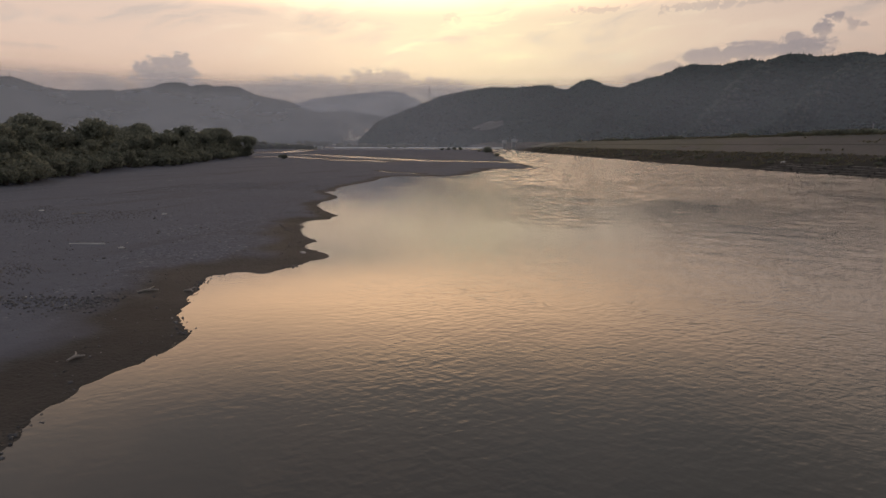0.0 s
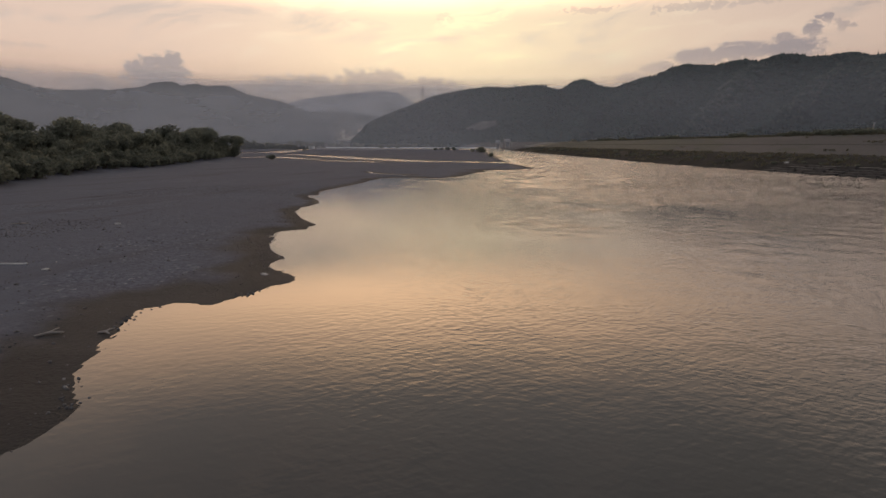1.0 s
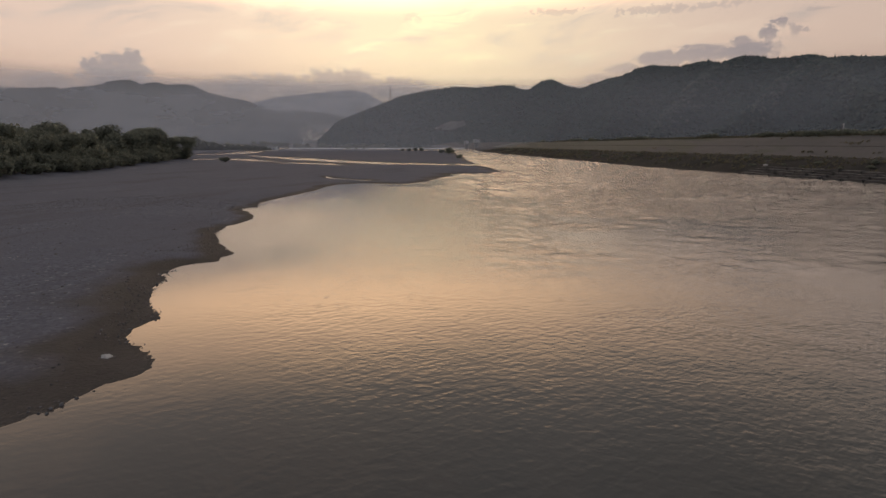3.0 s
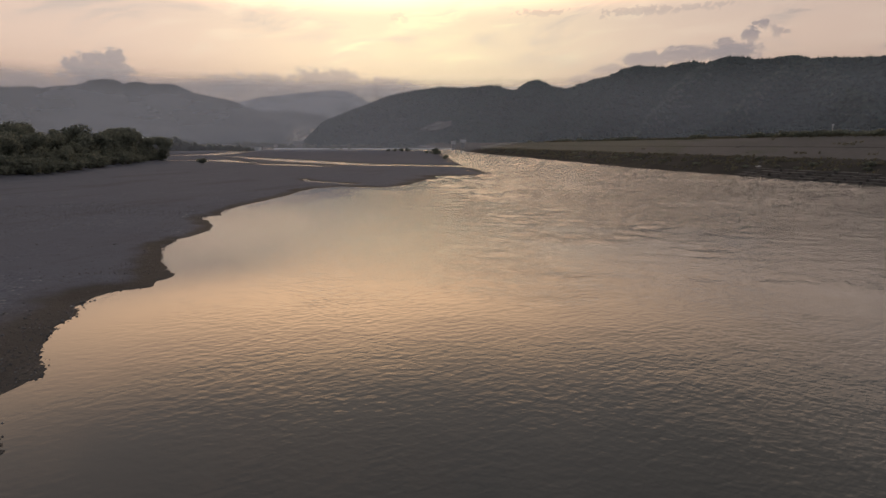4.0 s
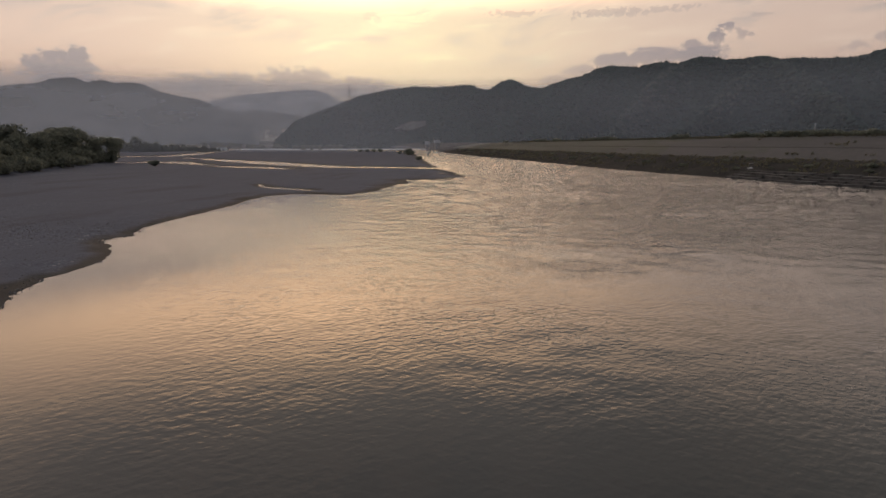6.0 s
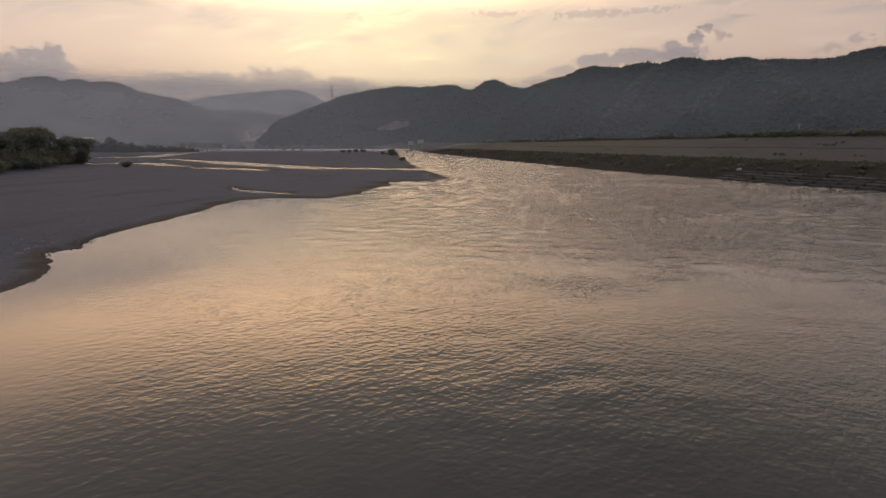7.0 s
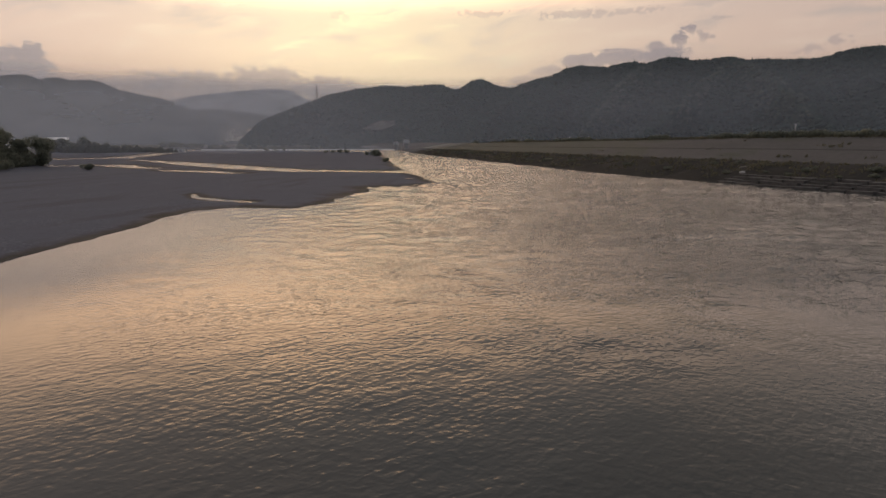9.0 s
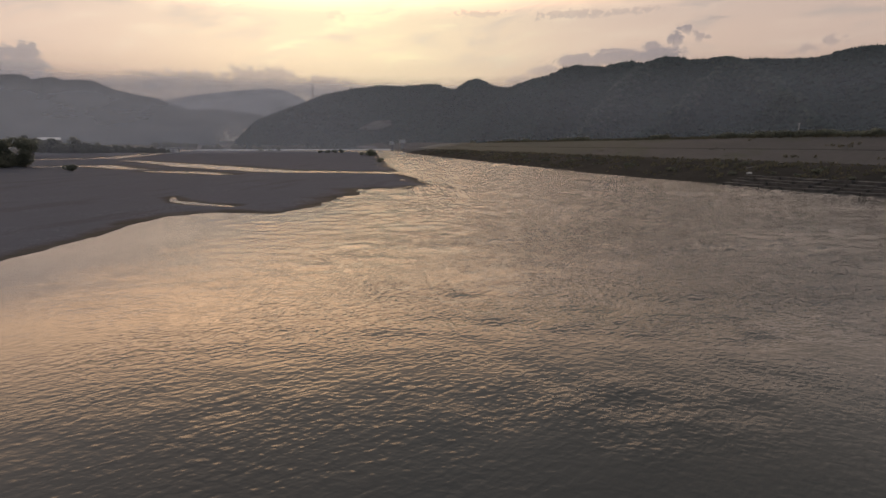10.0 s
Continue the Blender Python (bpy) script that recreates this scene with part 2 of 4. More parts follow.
def make_hill():
    m, n = material("forested_slope")
    p = place(n)
    big = n.noise(p, 0.006, 5, 0.6)
    small = n.noise(p, 0.16, 5, 0.65)
    f = n.math("ADD", n.math("MULTIPLY", big, 0.5), n.math("MULTIPLY", small, 0.5))
    finish(n, n.ramp(f, [(0.3, (0.022, 0.035, 0.032)), (0.55, (0.027, 0.041, 0.036)), (0.72, (0.032, 0.047, 0.041))]), 0.95, small, 0.8, 3.0, Specular_IOR_Level=0.0)
    return m


def make_far(name, dark, light):
    m, n = material(name)
    p = place(n)
    f = n.math("ADD", n.math("MULTIPLY", n.noise(p, 0.003, 5, 0.6), 0.6), n.math("MULTIPLY", n.noise(p, 0.04, 5, 0.65), 0.4))
    finish(n, n.ramp(f, [(0.3, dark), (0.7, light)]), 0.95, Specular_IOR_Level=0.0)
    return m


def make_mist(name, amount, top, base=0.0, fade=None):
    """A see-through bluish sheet that stands in for haze and catches the sky's light."""
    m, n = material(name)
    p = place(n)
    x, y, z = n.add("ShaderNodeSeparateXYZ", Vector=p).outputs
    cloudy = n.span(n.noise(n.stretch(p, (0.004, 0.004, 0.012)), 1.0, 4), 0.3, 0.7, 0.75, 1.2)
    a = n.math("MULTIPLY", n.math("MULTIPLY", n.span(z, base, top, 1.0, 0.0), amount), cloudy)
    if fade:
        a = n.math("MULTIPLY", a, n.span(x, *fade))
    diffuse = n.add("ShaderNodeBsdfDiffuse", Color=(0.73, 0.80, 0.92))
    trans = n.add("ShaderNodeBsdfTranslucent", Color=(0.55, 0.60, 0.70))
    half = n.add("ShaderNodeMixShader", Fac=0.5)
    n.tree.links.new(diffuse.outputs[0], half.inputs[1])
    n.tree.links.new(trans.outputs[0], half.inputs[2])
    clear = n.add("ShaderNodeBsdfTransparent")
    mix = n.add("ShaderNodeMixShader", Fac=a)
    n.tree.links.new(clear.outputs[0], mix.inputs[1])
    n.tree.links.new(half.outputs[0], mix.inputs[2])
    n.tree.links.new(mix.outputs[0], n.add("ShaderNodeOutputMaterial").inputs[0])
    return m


GROUND, WATER, HILL = make_ground(), make_water(), make_hill()
FAR_LEFT = make_far("distant_forest", (0.035, 0.040, 0.034), (0.065, 0.068, 0.055))
LEAF = make_leaves("willow_leaves", (0.118, 0.131, 0.110), (0.236, 0.244, 0.190), 0.16)
FOREST = make_canopy("hill_trees", (0.022, 0.036, 0.033), (0.031, 0.048, 0.042))
PALE_CANOPY = make_canopy("pale_hill_trees", (0.036, 0.051, 0.044), (0.052, 0.068, 0.055))
GRASS = make_leaves("bank_grass", (0.110, 0.108, 0.080), (0.190, 0.180, 0.128), 0.12)
BARK = make_simple("bark", (0.10, 0.08, 0.06), 0.9)
STONE = make_simple("river_stone", (0.085, 0.082, 0.082), 0.85, 0.4)
CONCRETE = make_simple("weathered_concrete", (0.20, 0.19, 0.185), 0.85, 0.3, 0.7)
TOE = make_simple("dark_toe_stone", (0.060, 0.056, 0.053), 0.85, 0.4, 1.2)
RAMP = make_simple("worn_ramp", (0.085, 0.082, 0.078), 0.85, 0.3, 0.8)
PALE = make_simple("pale_concrete", (0.38, 0.375, 0.365), 0.8, 0.15)
WHITE = make_simple("white_paint", (0.78, 0.78, 0.76), 0.6, 0.08)
FOAM = make_simple("white_water", (0.55, 0.56, 0.57), 0.6, 0.15, 1.5)
STEEL = make_simple("galvanised_steel", (0.42, 0.42, 0.43), 0.5, 0.15, 3, 0.6)
MAST = make_simple("dark_mast_steel", (0.06, 0.06, 0.065), 0.6, 0.2, 3, 0.3)
WOOD = make_simple("bleached_wood", (0.24, 0.22, 0.20), 0.85, 0.25, 6)


# ---- mesh helpers ----
def mesh_object(name, verts, faces, mat, parent=None, label="", smooth=False):
    me = bpy.data.meshes.new(name)
    me.from_pydata([tuple(v) for v in verts], [], [tuple(f) for f in faces])
    me.materials.append(mat)
    if smooth:
        me.polygons.foreach_set("use_smooth", [True] * len(me.polygons))
    me.update()
    ob = new(name, me)
    ob.parent = parent
    return tagged(ob, label)


def part(name, bm, mat, parent=None, label="", smooth=False):
    me = bpy.data.meshes.new(name)
    bm.to_mesh(me)
    bm.free()
    me.materials.append(mat)
    if smooth:
        me.polygons.foreach_set("use_smooth", [True] * len(me.polygons))
    ob = new(name, me)
    ob.parent = parent
    return tagged(ob, label)


def grid_mesh(name, X, Y, Z, mat, smooth=True):
    """One sheet over a grid of points (arrays of one shape)."""
    r, c = X.shape
    me = bpy.data.meshes.new(name)
    me.vertices.add(r * c)
    me.vertices.foreach_set("co", np.stack([X, Y, Z], -1).astype(np.float32).ravel())
    i = np.arange(r * c).reshape(r, c)
    quads = np.stack([i[:-1, :-1], i[:-1, 1:], i[1:, 1:], i[1:, :-1]], -1).reshape(-1, 4)
    me.loops.add(quads.size)
    me.loops.foreach_set("vertex_index", quads.ravel().astype(np.int32))
    me.polygons.add(len(quads))
    me.polygons.foreach_set("loop_start", np.arange(0, quads.size, 4, dtype=np.int32))
    me.polygons.foreach_set("use_smooth", np.full(len(quads), smooth))
    me.materials.append(mat)
    me.update(calc_edges=True)
    return new(name, me)


def box(bm, x0, x1, y0, y1, z0, z1, bevel=0.0):
    made = bmesh.ops.create_cube(bm, size=1, matrix=Matrix.Translation(((x0 + x1) / 2, (y0 + y1) / 2, (z0 + z1) / 2)) @ Matrix.Diagonal((x1 - x0, y1 - y0, z1 - z0, 1)))
    if bevel:
        edges = {e for v in made["verts"] for e in v.link_edges}
        bmesh.ops.bevel(bm, geom=list(edges), offset=bevel, segments=1, affect="EDGES")


def tube(bm, points, radii, sides=7):
    """A tapered round bar through the points."""
    rings = []
    for k, p in enumerate(points):
        a, b = Vector(points[max(k - 1, 0)]), Vector(points[min(k + 1, len(points) - 1)])
        q = (b - a).to_track_quat("Z", "Y")
        rings.append([bm.verts.new(Vector(p) + q @ Vector((math.cos(s) * radii[k], math.sin(s) * radii[k], 0)))
                      for s in (2 * math.pi * j / sides for j in range(sides))])
    for r0, r1 in zip(rings, rings[1:]):
        for j in range(sides):
            bm.faces.new((r0[j], r0[(j + 1) % sides], r1[(j + 1) % sides], r1[j]))
    bm.faces.new(rings[0][::-1])
    bm.faces.new(rings[-1])


def lattice(seed):
    """Smooth random values over the plane: returns f(x, y, size)."""
    table = np.random.RandomState(seed).rand(256, 256)

    def f(x, y, size):
        u, v = x / size, y / size
        i, j = np.floor(u).astype(int), np.floor(v).astype(int)
        a, b = u - i, v - j
        a, b = a * a * (3 - 2 * a), b * b * (3 - 2 * b)
        g = lambda p, q: table[p % 256, q % 256]
        return (g(i, j) * (1 - a) + g(i + 1, j) * a) * (1 - b) + (g(i, j + 1) * (1 - a) + g(i + 1, j + 1) * a) * b - 0.5

    return f


rough1, rough2, rough3 = lattice(1), lattice(2), lattice(3)


def fractal(f, x, y, size, octaves=4, gain=0.5):
    total, amp = 0.0, 1.0
    for k in range(octaves):
        total = total + amp * f(x + 37.1 * k, y - 11.7 * k, size)
        size, amp = size / 2.1, amp * gain
    return total


# ---- lie of the land ----
# water's edge of the gravel bar, from behind the camera to the spit and round the far bar
SHORE_NEAR = [(-30, -500), (-14, -120), (-8.8, -30), (-8.3, 0), (-8.5, 8.8), (-8.6, 10.8), (-8.0, 12.8), (-7.9, 14.7), (-9.0, 16.4), (-9.9, 18.7),
              (-10.3, 21.3), (-10.0, 22.4), (-8.5, 22.5), (-7.4, 23.4), (-6.6, 25.0), (-6.9, 26.2), (-8.0, 27.9), (-8.4, 30.0), (-9.8, 32.0),
              (-10.4, 34.0), (-10.8, 36.0), (-10.6, 37.4), (-9.4, 38.4), (-9.6, 40.0), (-10.5, 42.0), (-10.9, 42.9), (-12.0, 44.9), (-12.8, 47.5),
              (-13.3, 49.9), (-12.4, 51.0), (-12.2, 52.9), (-13.2, 55.6), (-15.0, 58.5), (-15.5, 60.5), (-14.4, 61.1)]
SHORE_MID = [(-15.1, 64.6), (-14.4, 69.0), (-13.4, 73.5), (-12.5, 78.4), (-12.2, 83.8), (-10.8, 87.5), (-7.6, 89.6), (-2.3, 87.5),
             (1.3, 93.0), (3.3, 100.5), (5.9, 104.3), (5.4, 110.8), (8.0, 112.8), (12.0, 111.8), (16.7, 117.8), (16.4, 131.0), (14.5, 150.0)]
SHORE_FAR = [(15.0, 158.0), (15.7, 198.0), (15.2, 234.0), (16.5, 275.0), (19.0, 330.0), (5.0, 395.0), (-40.0, 432.0), (-90.0, 450.0), (-125.0, 455.0),
             (-132.0, 520.0), (-150.0, 700.0), (-190.0, 1000.0)]
CLOSE = [(-5000, 1000), (-5000, -500)]
# side channels and pools: x, y, half width
CHANNELS = [[(-72, 243, 1.5), (-56, 222, 2.5), (-37, 195, 4.5), (-22, 175, 4.5), (-10, 160.5, 3.0), (2, 155.5, 1.8), (14, 151, 2.5), (24, 148, 5)],
            [(-39, 166, 1.2), (-30, 161.5, 2.2), (-21, 152, 0.8)],
            [(-86, 193, 2.0), (-70, 199, 2.6), (-62, 199, 3.0), (-51, 182, 2.0), (-44, 177, 0.8)],
            [(-120, 256, 2), (-108, 266, 5), (-93, 275, 6), (-96, 318, 5), (-112, 400, 5), (-128, 462, 6)],
            [(-15.8, 104.5, 0.35), (-14.4, 100.5, 0.5), (-11.6, 97.6, 0.8), (-7.4, 94.6, 0.5)]]
BANK = [(-500, 190), (-80, 108), (0, 90), (60, 76), (85, 68), (100, 62.5), (116, 59), (135, 54), (190, 48.5), (272, 41), (337, 36), (420, 37), (480, 39), (700, 20), (1000, -20)]
LEVEE = [(-60, -3.0), (-20, -1.6), (-3, -0.4), (0, 0.0), (2.5, 0.9), (6, 1.8), (8, 2.3), (11, 2.8), (13, 3.0), (30, 7.0), (32, 7.3), (70, 7.6), (90, 6.0), (6000, 6.0)]
WOOD_EDGE = [(-500, -80), (0, -52), (54, -48.5), (62, -50), (75, -57), (93, -60), (112, -61), (137, -66), (165, -69), (187, -74), (200, -100), (300, -150), (460, -150), (1000, -220)]
SHORE = np.array(SHORE_NEAR + SHORE_MID + SHORE_FAR + CLOSE, float)


def edge_distance(x, y):
    """Metres to the water's edge, positive on the gravel."""
    best, inside = np.full(x.shape, 1e9), np.zeros(x.shape, bool)
    for (ax, ay), (bx, by) in zip(SHORE, np.roll(SHORE, -1, 0)):
        ex, ey = bx - ax, by - ay
        s = np.clip(((x - ax) * ex + (y - ay) * ey) / (ex * ex + ey * ey), 0, 1)
        best = np.minimum(best, np.hypot(x - ax - s * ex, y - ay - s * ey))
        cross = ((ay > y) != (by > y)) & (x < ex * (y - ay) / np.where(ey == 0, 1e-9, ey) + ax)
        inside ^= cross
    return np.where(inside, best, -best)


def channel_distance(x, y):
    best = np.full(x.shape, 1e9)
    for line in CHANNELS:
        for (ax, ay, aw), (bx, by, bw) in zip(line, line[1:]):
            ex, ey = bx - ax, by - ay
            s = np.clip(((x - ax) * ex + (y - ay) * ey) / (ex * ex + ey * ey), 0, 1)
            best = np.minimum(best, np.hypot(x - ax - s * ex, y - ay - s * ey) - (aw + s * (bw - aw)))
    return best


def levee_scale(y):
    return np.interp(y, [0, 120, 400, 1000], [1.0, 1.0, 0.72, 0.7])


def land(x, y):
    """Height of the ground."""
    x, y = np.asarray(x, float), np.asarray(y, float)
    near = np.clip(1.6 - np.hypot(x, y - 40) / 120, 0.15, 1)
    d = edge_distance(x, y) + fractal(rough1, x, y, 2.0, 4) * 0.6 * near + fractal(rough3, x, y, 0.8, 2) * 0.32 * near + fractal(rough2, x, y, 23.0, 2) * 1.2 * (1 - near)
    up = 0.085 * np.clip(d, 0, 2.6) + 0.05 * np.clip(d - 2.6, 0, 4) + 0.004 * np.clip(d - 6.6, 0, 60)
    up = up + np.clip(d / 6, 0, 1) * (0.16 * fractal(rough3, x, y, 14.0, 4) + 0.03 * fractal(rough1, x, y, 0.9, 2))
    down = np.maximum(0.16 * d, -2.2)
    up = up * np.interp(y, [62, 105], [1.0, 0.42])
    bar = np.where(d > 0, np.maximum(up, 0.01), down)
    c = channel_distance(x, y) + fractal(rough2, x, y, 6.0, 3) * np.interp(y, [112, 140], [0.25, 1.4])
    bar = np.minimum(bar, np.where(c > 0, np.interp(y, [112, 140], [0.09, 0.022]) * c, np.maximum(0.12 * c, -0.4)))
    w = np.interp(y, [p[0] for p in WOOD_EDGE], [p[1] for p in WOOD_EDGE]) + 4 * fractal(rough2, x, y, 20.0, 3) - x
    bar = bar + np.where(channel_distance(x, y) > 1, np.clip((w + 1.5) * 0.16, 0, 1.1) + np.clip(w - 20, 0, 600) * 0.003, 0)
    b = x - np.interp(y, [p[0] for p in BANK], [p[1] for p in BANK]) + fractal(rough1, x, y, 4.0, 3) * 0.8
    right = np.interp(b, [p[0] for p in LEVEE], [p[1] for p in LEVEE]) * np.where(b > 0, levee_scale(y), 1)
    right = right + np.clip(b / 3, 0, 1) * np.clip((13 - b) / 3, 0, 1) * 0.6 * fractal(rough2, x, y, 3.5, 3)
    return np.maximum(bar, right)


def steps(*spans):
    """Graded lines: (start, end, step) one after another."""
    return np.unique(np.concatenate([np.arange(a, b, s) for a, b, s in spans]).round(3))


gx = steps((-4500, -500, 250), (-500, -140, 20), (-140, -40, 2.0), (-40, -22, 0.7), (-22, -4, 0.22), (-4, 24, 0.8), (24, 44, 1.5), (44, 110, 1.0), (110, 240, 10), (240, 4600, 280))
gy = steps((-1500, -60, 60), (-60, 4, 4), (4, 70, 0.25), (70, 130, 0.5), (130, 300, 1.5), (300, 560, 5), (560, 1200, 40), (1200, 5000, 300))
GX, GY = np.meshgrid(gx, gy)
ground = grid_mesh("ground", GX, GY, land(GX, GY), GROUND)
tagged(ground, "grey gravel bar, dark wet shore and grassy banks of a river", "ground", kind="structure")


def ripples(x, y, low, high, count, slope, seed, lean=-14, fan=52):
    """Sum of short waves with crests mostly across the stream."""
    rng = np.random.RandomState(seed)
    h = np.zeros_like(x)
    for _ in range(count):
        length = low * (high / low) ** rng.rand()
        turn = radians(rng.normal(lean, fan))
        k = 2 * math.pi / length
        h += slope / k * math.sqrt(2.0 / count) * np.sin(k * (x * math.sin(turn) + y * math.cos(turn)) + rng.uniform(0, 6.28))
    return h


def shoals(x, y):
    """Broken streaks where the current runs over shallows."""
    return np.clip(fractal(rough1, x * 0.4 + 0.12 * y, y * 0.9, 3.4, 4) - 0.06, 0, 1) * np.clip((x - 1) / 9, 0, 1) * np.interp(y, [28, 42, 110, 160], [0, 1, 1, 0.5])


def ruffled(x, y):
    """How steep the short waves are: slack along the bar, lively in the main current."""
    stream = np.interp(x, [-12, -4, 8, 20, 35], [0.48, 0.72, 0.90, 1.38, 1.85]) * np.interp(y, [48, 62, 80, 110, 170], [1.0, 1.6, 2.4, 3.2, 4.4])
    patchy = 1 + 0.9 * fractal(rough2, x + 0.35 * y, y * 0.55, 9.0, 4) + 0.6 * fractal(rough3, x, y * 0.4, 30.0, 3)
    patchy = patchy + 1.6 * fractal(rough1, x * 0.6 + 0.2 * y, y * 0.8, 2.2, 3) * np.interp(y, [35, 70], [0.2, 1.0])
    stream = stream * (1 - 0.45 * np.clip((5 - x) / 9, 0, 1) * np.clip((y - 44) / 12, 0, 1) * np.clip((135 - y) / 30, 0, 1))
    d = edge_distance(x, y)
    lee = np.clip((0.3 - d) / 8.0, 0.18, 1.0)
    lee = np.where(d > 1, 1.6, np.maximum(lee, np.interp(y, [35, 60, 80, 141], [0.18, 0.4, 0.5, 0.9])))
    return np.clip(stream * np.clip(patchy, 0.55, 1.7) * lee + 3.0 * shoals(x, y), 0.2, 5.5)


def river():
    flat = grid_mesh("water", *(np.meshgrid(np.linspace(-400, 300, 15), np.linspace(-600, 1050, 25))), np.full((25, 15), -0.14), WATER)
    tagged(flat, "deep smooth body of the broad river", "river", kind="structure")
    label = "broad shallow river reflecting the sunset, lightly rippled"
    patches = [("water_near", np.arange(-18, 40.05, 0.29), np.concatenate([np.arange(-60, 6, 1.5), np.arange(6.0, 66.05, 0.25)])),
               ("water_side", np.arange(39.96, 110, 0.55), np.concatenate([np.arange(-60, 15, 3.0), np.arange(15, 66.2, 0.5)])),
               ("water_middle", np.arange(-18, 76, 0.38), np.arange(66.0, 141.05, 0.28)),
               ("water_far", np.arange(-140, 76, 0.8), np.concatenate([np.arange(141.0, 230, 0.5), np.arange(230, 320, 0.9), np.arange(320, 500, 1.6)])),
               ("water_pools", np.arange(-140, -17.9, 0.7), np.arange(88, 141.2, 0.5))]
    for k, (name, gx, gy) in enumerate(patches):
        x, y = np.meshgrid(gx, gy)
        ruffle = ruffled(x, y)
        z = ripples(x, y, 1.2, 2.8, 30, 0.05, 73, -14, 70) * np.interp(y, [2, 10, 48, 75, 120], [0, 0.18, 0.22, 0.6, 1.1]) * np.interp(x, [-8, 14], [0.5, 1.0]) * (0.8 + 4.5 * shoals(x, y))
        if k > 2:
            z += np.clip((y - 141) / 20, 0, 1) * np.interp(x, [-24, -4], [0.6, 1.0]) * ripples(x, y, 1.6, 3.2, 28, 0.05, 74)
        ob = grid_mesh(name, x, y, z * np.minimum(ruffle, 1.8), WATER)
        ob.data.attributes.new("ruffle", "FLOAT", "POINT").data.foreach_set("value", ruffle.astype(np.float32).ravel())
        tagged(ob, label, "river", kind="structure")


river()


# ---- hills ----
CENTRE = (0.0, 20.0)


def hill(name, skyline, mat, base, spread, label, detail, seed, foot=-8.0, step=0.2, rows=46, spurs=(), nearest=0.0):
    """A wooded range: skyline rows are azimuth, elevation and distance of the crest; base is where the slope starts, as a share of it."""
    f, g = lattice(seed), lattice(seed + 7)
    a = np.arange(skyline[0][0], skyline[-1][0], step)
    keys = [s[0] for s in skyline]
    el = np.interp(a, keys, [s[1] for s in skyline])
    el = np.convolve(np.pad(el, 1, "edge"), [0.25, 0.5, 0.25], "valid")
    far = np.interp(a, keys, [s[2] for s in skyline])
    base = np.maximum(base, nearest / far)[:, None]
    A, S = np.meshgrid(np.radians(a), np.linspace(0, 1, rows), indexing="ij")
    S = base + (1 - base) * S
    S = np.concatenate([S, np.repeat(1 + spread * np.linspace(0.08, 1, 10)[None], len(a), 0)], 1)
    A = np.repeat(np.radians(a)[:, None], S.shape[1], 1)
    D = far[:, None] * S
    X, Y = CENTRE[0] + np.sin(A) * D, CENTRE[1] + np.cos(A) * D
    top = (6 + far * np.tan(np.radians(el)))[:, None]
    rise = np.clip((S - base) / (1 - base), 0, 1)
    shape = rise ** 1.25
    if spurs:
        # ridges that run down from the crest, with hollows between them
        body = np.zeros_like(S)
        for crest_at, foot_at, wide in spurs:
            off = abs(np.degrees(A) - foot_at - (crest_at - foot_at) * rise) / wide
            body = np.maximum(body, np.exp(-off ** 1.4))
        shape = rise ** (2.1 - 1.25 * body)
    fall = np.clip((S - 1) / spread, 0, 1)
    fold = (0.28 - 1.5 * abs(fractal(f, X, Y, detail * 5, 3))) * (0.25 if spurs else 0.4) + fractal(g, X, Y, detail * 2.2, 3) * 0.30
    window = np.clip(rise * 4, 0, 1) * np.clip((1 - rise) * 3.5, 0, 1)
    Z = foot + (top - foot) * (shape + window * fold * 1.05) * (1 - fall) ** 1.3
    # nothing before the crest stands above the skyline
    roof = 5.8 + (top - 6) * S * 0.97 + 0.03 * (top - 6) * S ** 8
    soft = 0.06 * top * np.clip(1 - S, 0, 1) + 0.02
    Z = np.where(S < 1, -soft * np.logaddexp(-Z / soft, -roof / soft), Z)
    Z = Z + fractal(g, X, Y, detail * 0.35, 3) * detail * 0.022 * np.clip(rise * 3, 0, 1)
    ob = grid_mesh(name, X, Y, Z, mat)
    tagged(ob, label, "hill", kind="structure")
    return X, Y, Z, rise


HILL_R = [(-10.6, 0.35, 1160), (-9.6, 1.3, 1170), (-8.6, 2.2, 1190), (-7.0, 2.8, 1250), (-4.6, 3.7, 1340), (-2.3, 4.65, 1370), (0.1, 5.15, 1290), (3.0, 5.55, 1180), (5.3, 5.48, 1090),
          (8.2, 5.72, 990), (9.1, 5.7, 960), (9.7, 5.3, 950), (10.9, 5.23, 920), (11.5, 5.55, 900), (12.2, 6.05, 890), (13.0, 6.15, 880), (13.8, 5.8, 870), (14.9, 5.42, 850),
          (16.0, 5.34, 820), (17.1, 5.7, 780), (18.7, 6.12, 720), (20.0, 6.4, 700), (21.2, 7.0, 670), (22.4, 7.25, 660), (24.1, 7.1, 640), (25.1, 7.0, 630), (26.5, 7.32, 620),
          (27.5, 7.4, 610), (28.5, 7.2, 600), (29.2, 7.42, 600), (30.3, 7.64, 590), (31.2, 7.6, 590), (32.4, 7.33, 585), (33.8, 7.26, 580), (34.6, 7.42, 575), (35.5, 7.48, 570), (36.6, 7.07, 565),
          (37.3, 7.03, 560), (40.1, 6.87, 550), (42.0, 6.84, 530), (43.1, 7.05, 520), (43.7, 7.34, 520), (45.0, 7.36, 510), (46.5, 7.3, 510), (50.0, 7.4, 500), (60.0, 8.0, 480), (80.0, 7.0, 450), (110.0, 4.0, 450)]
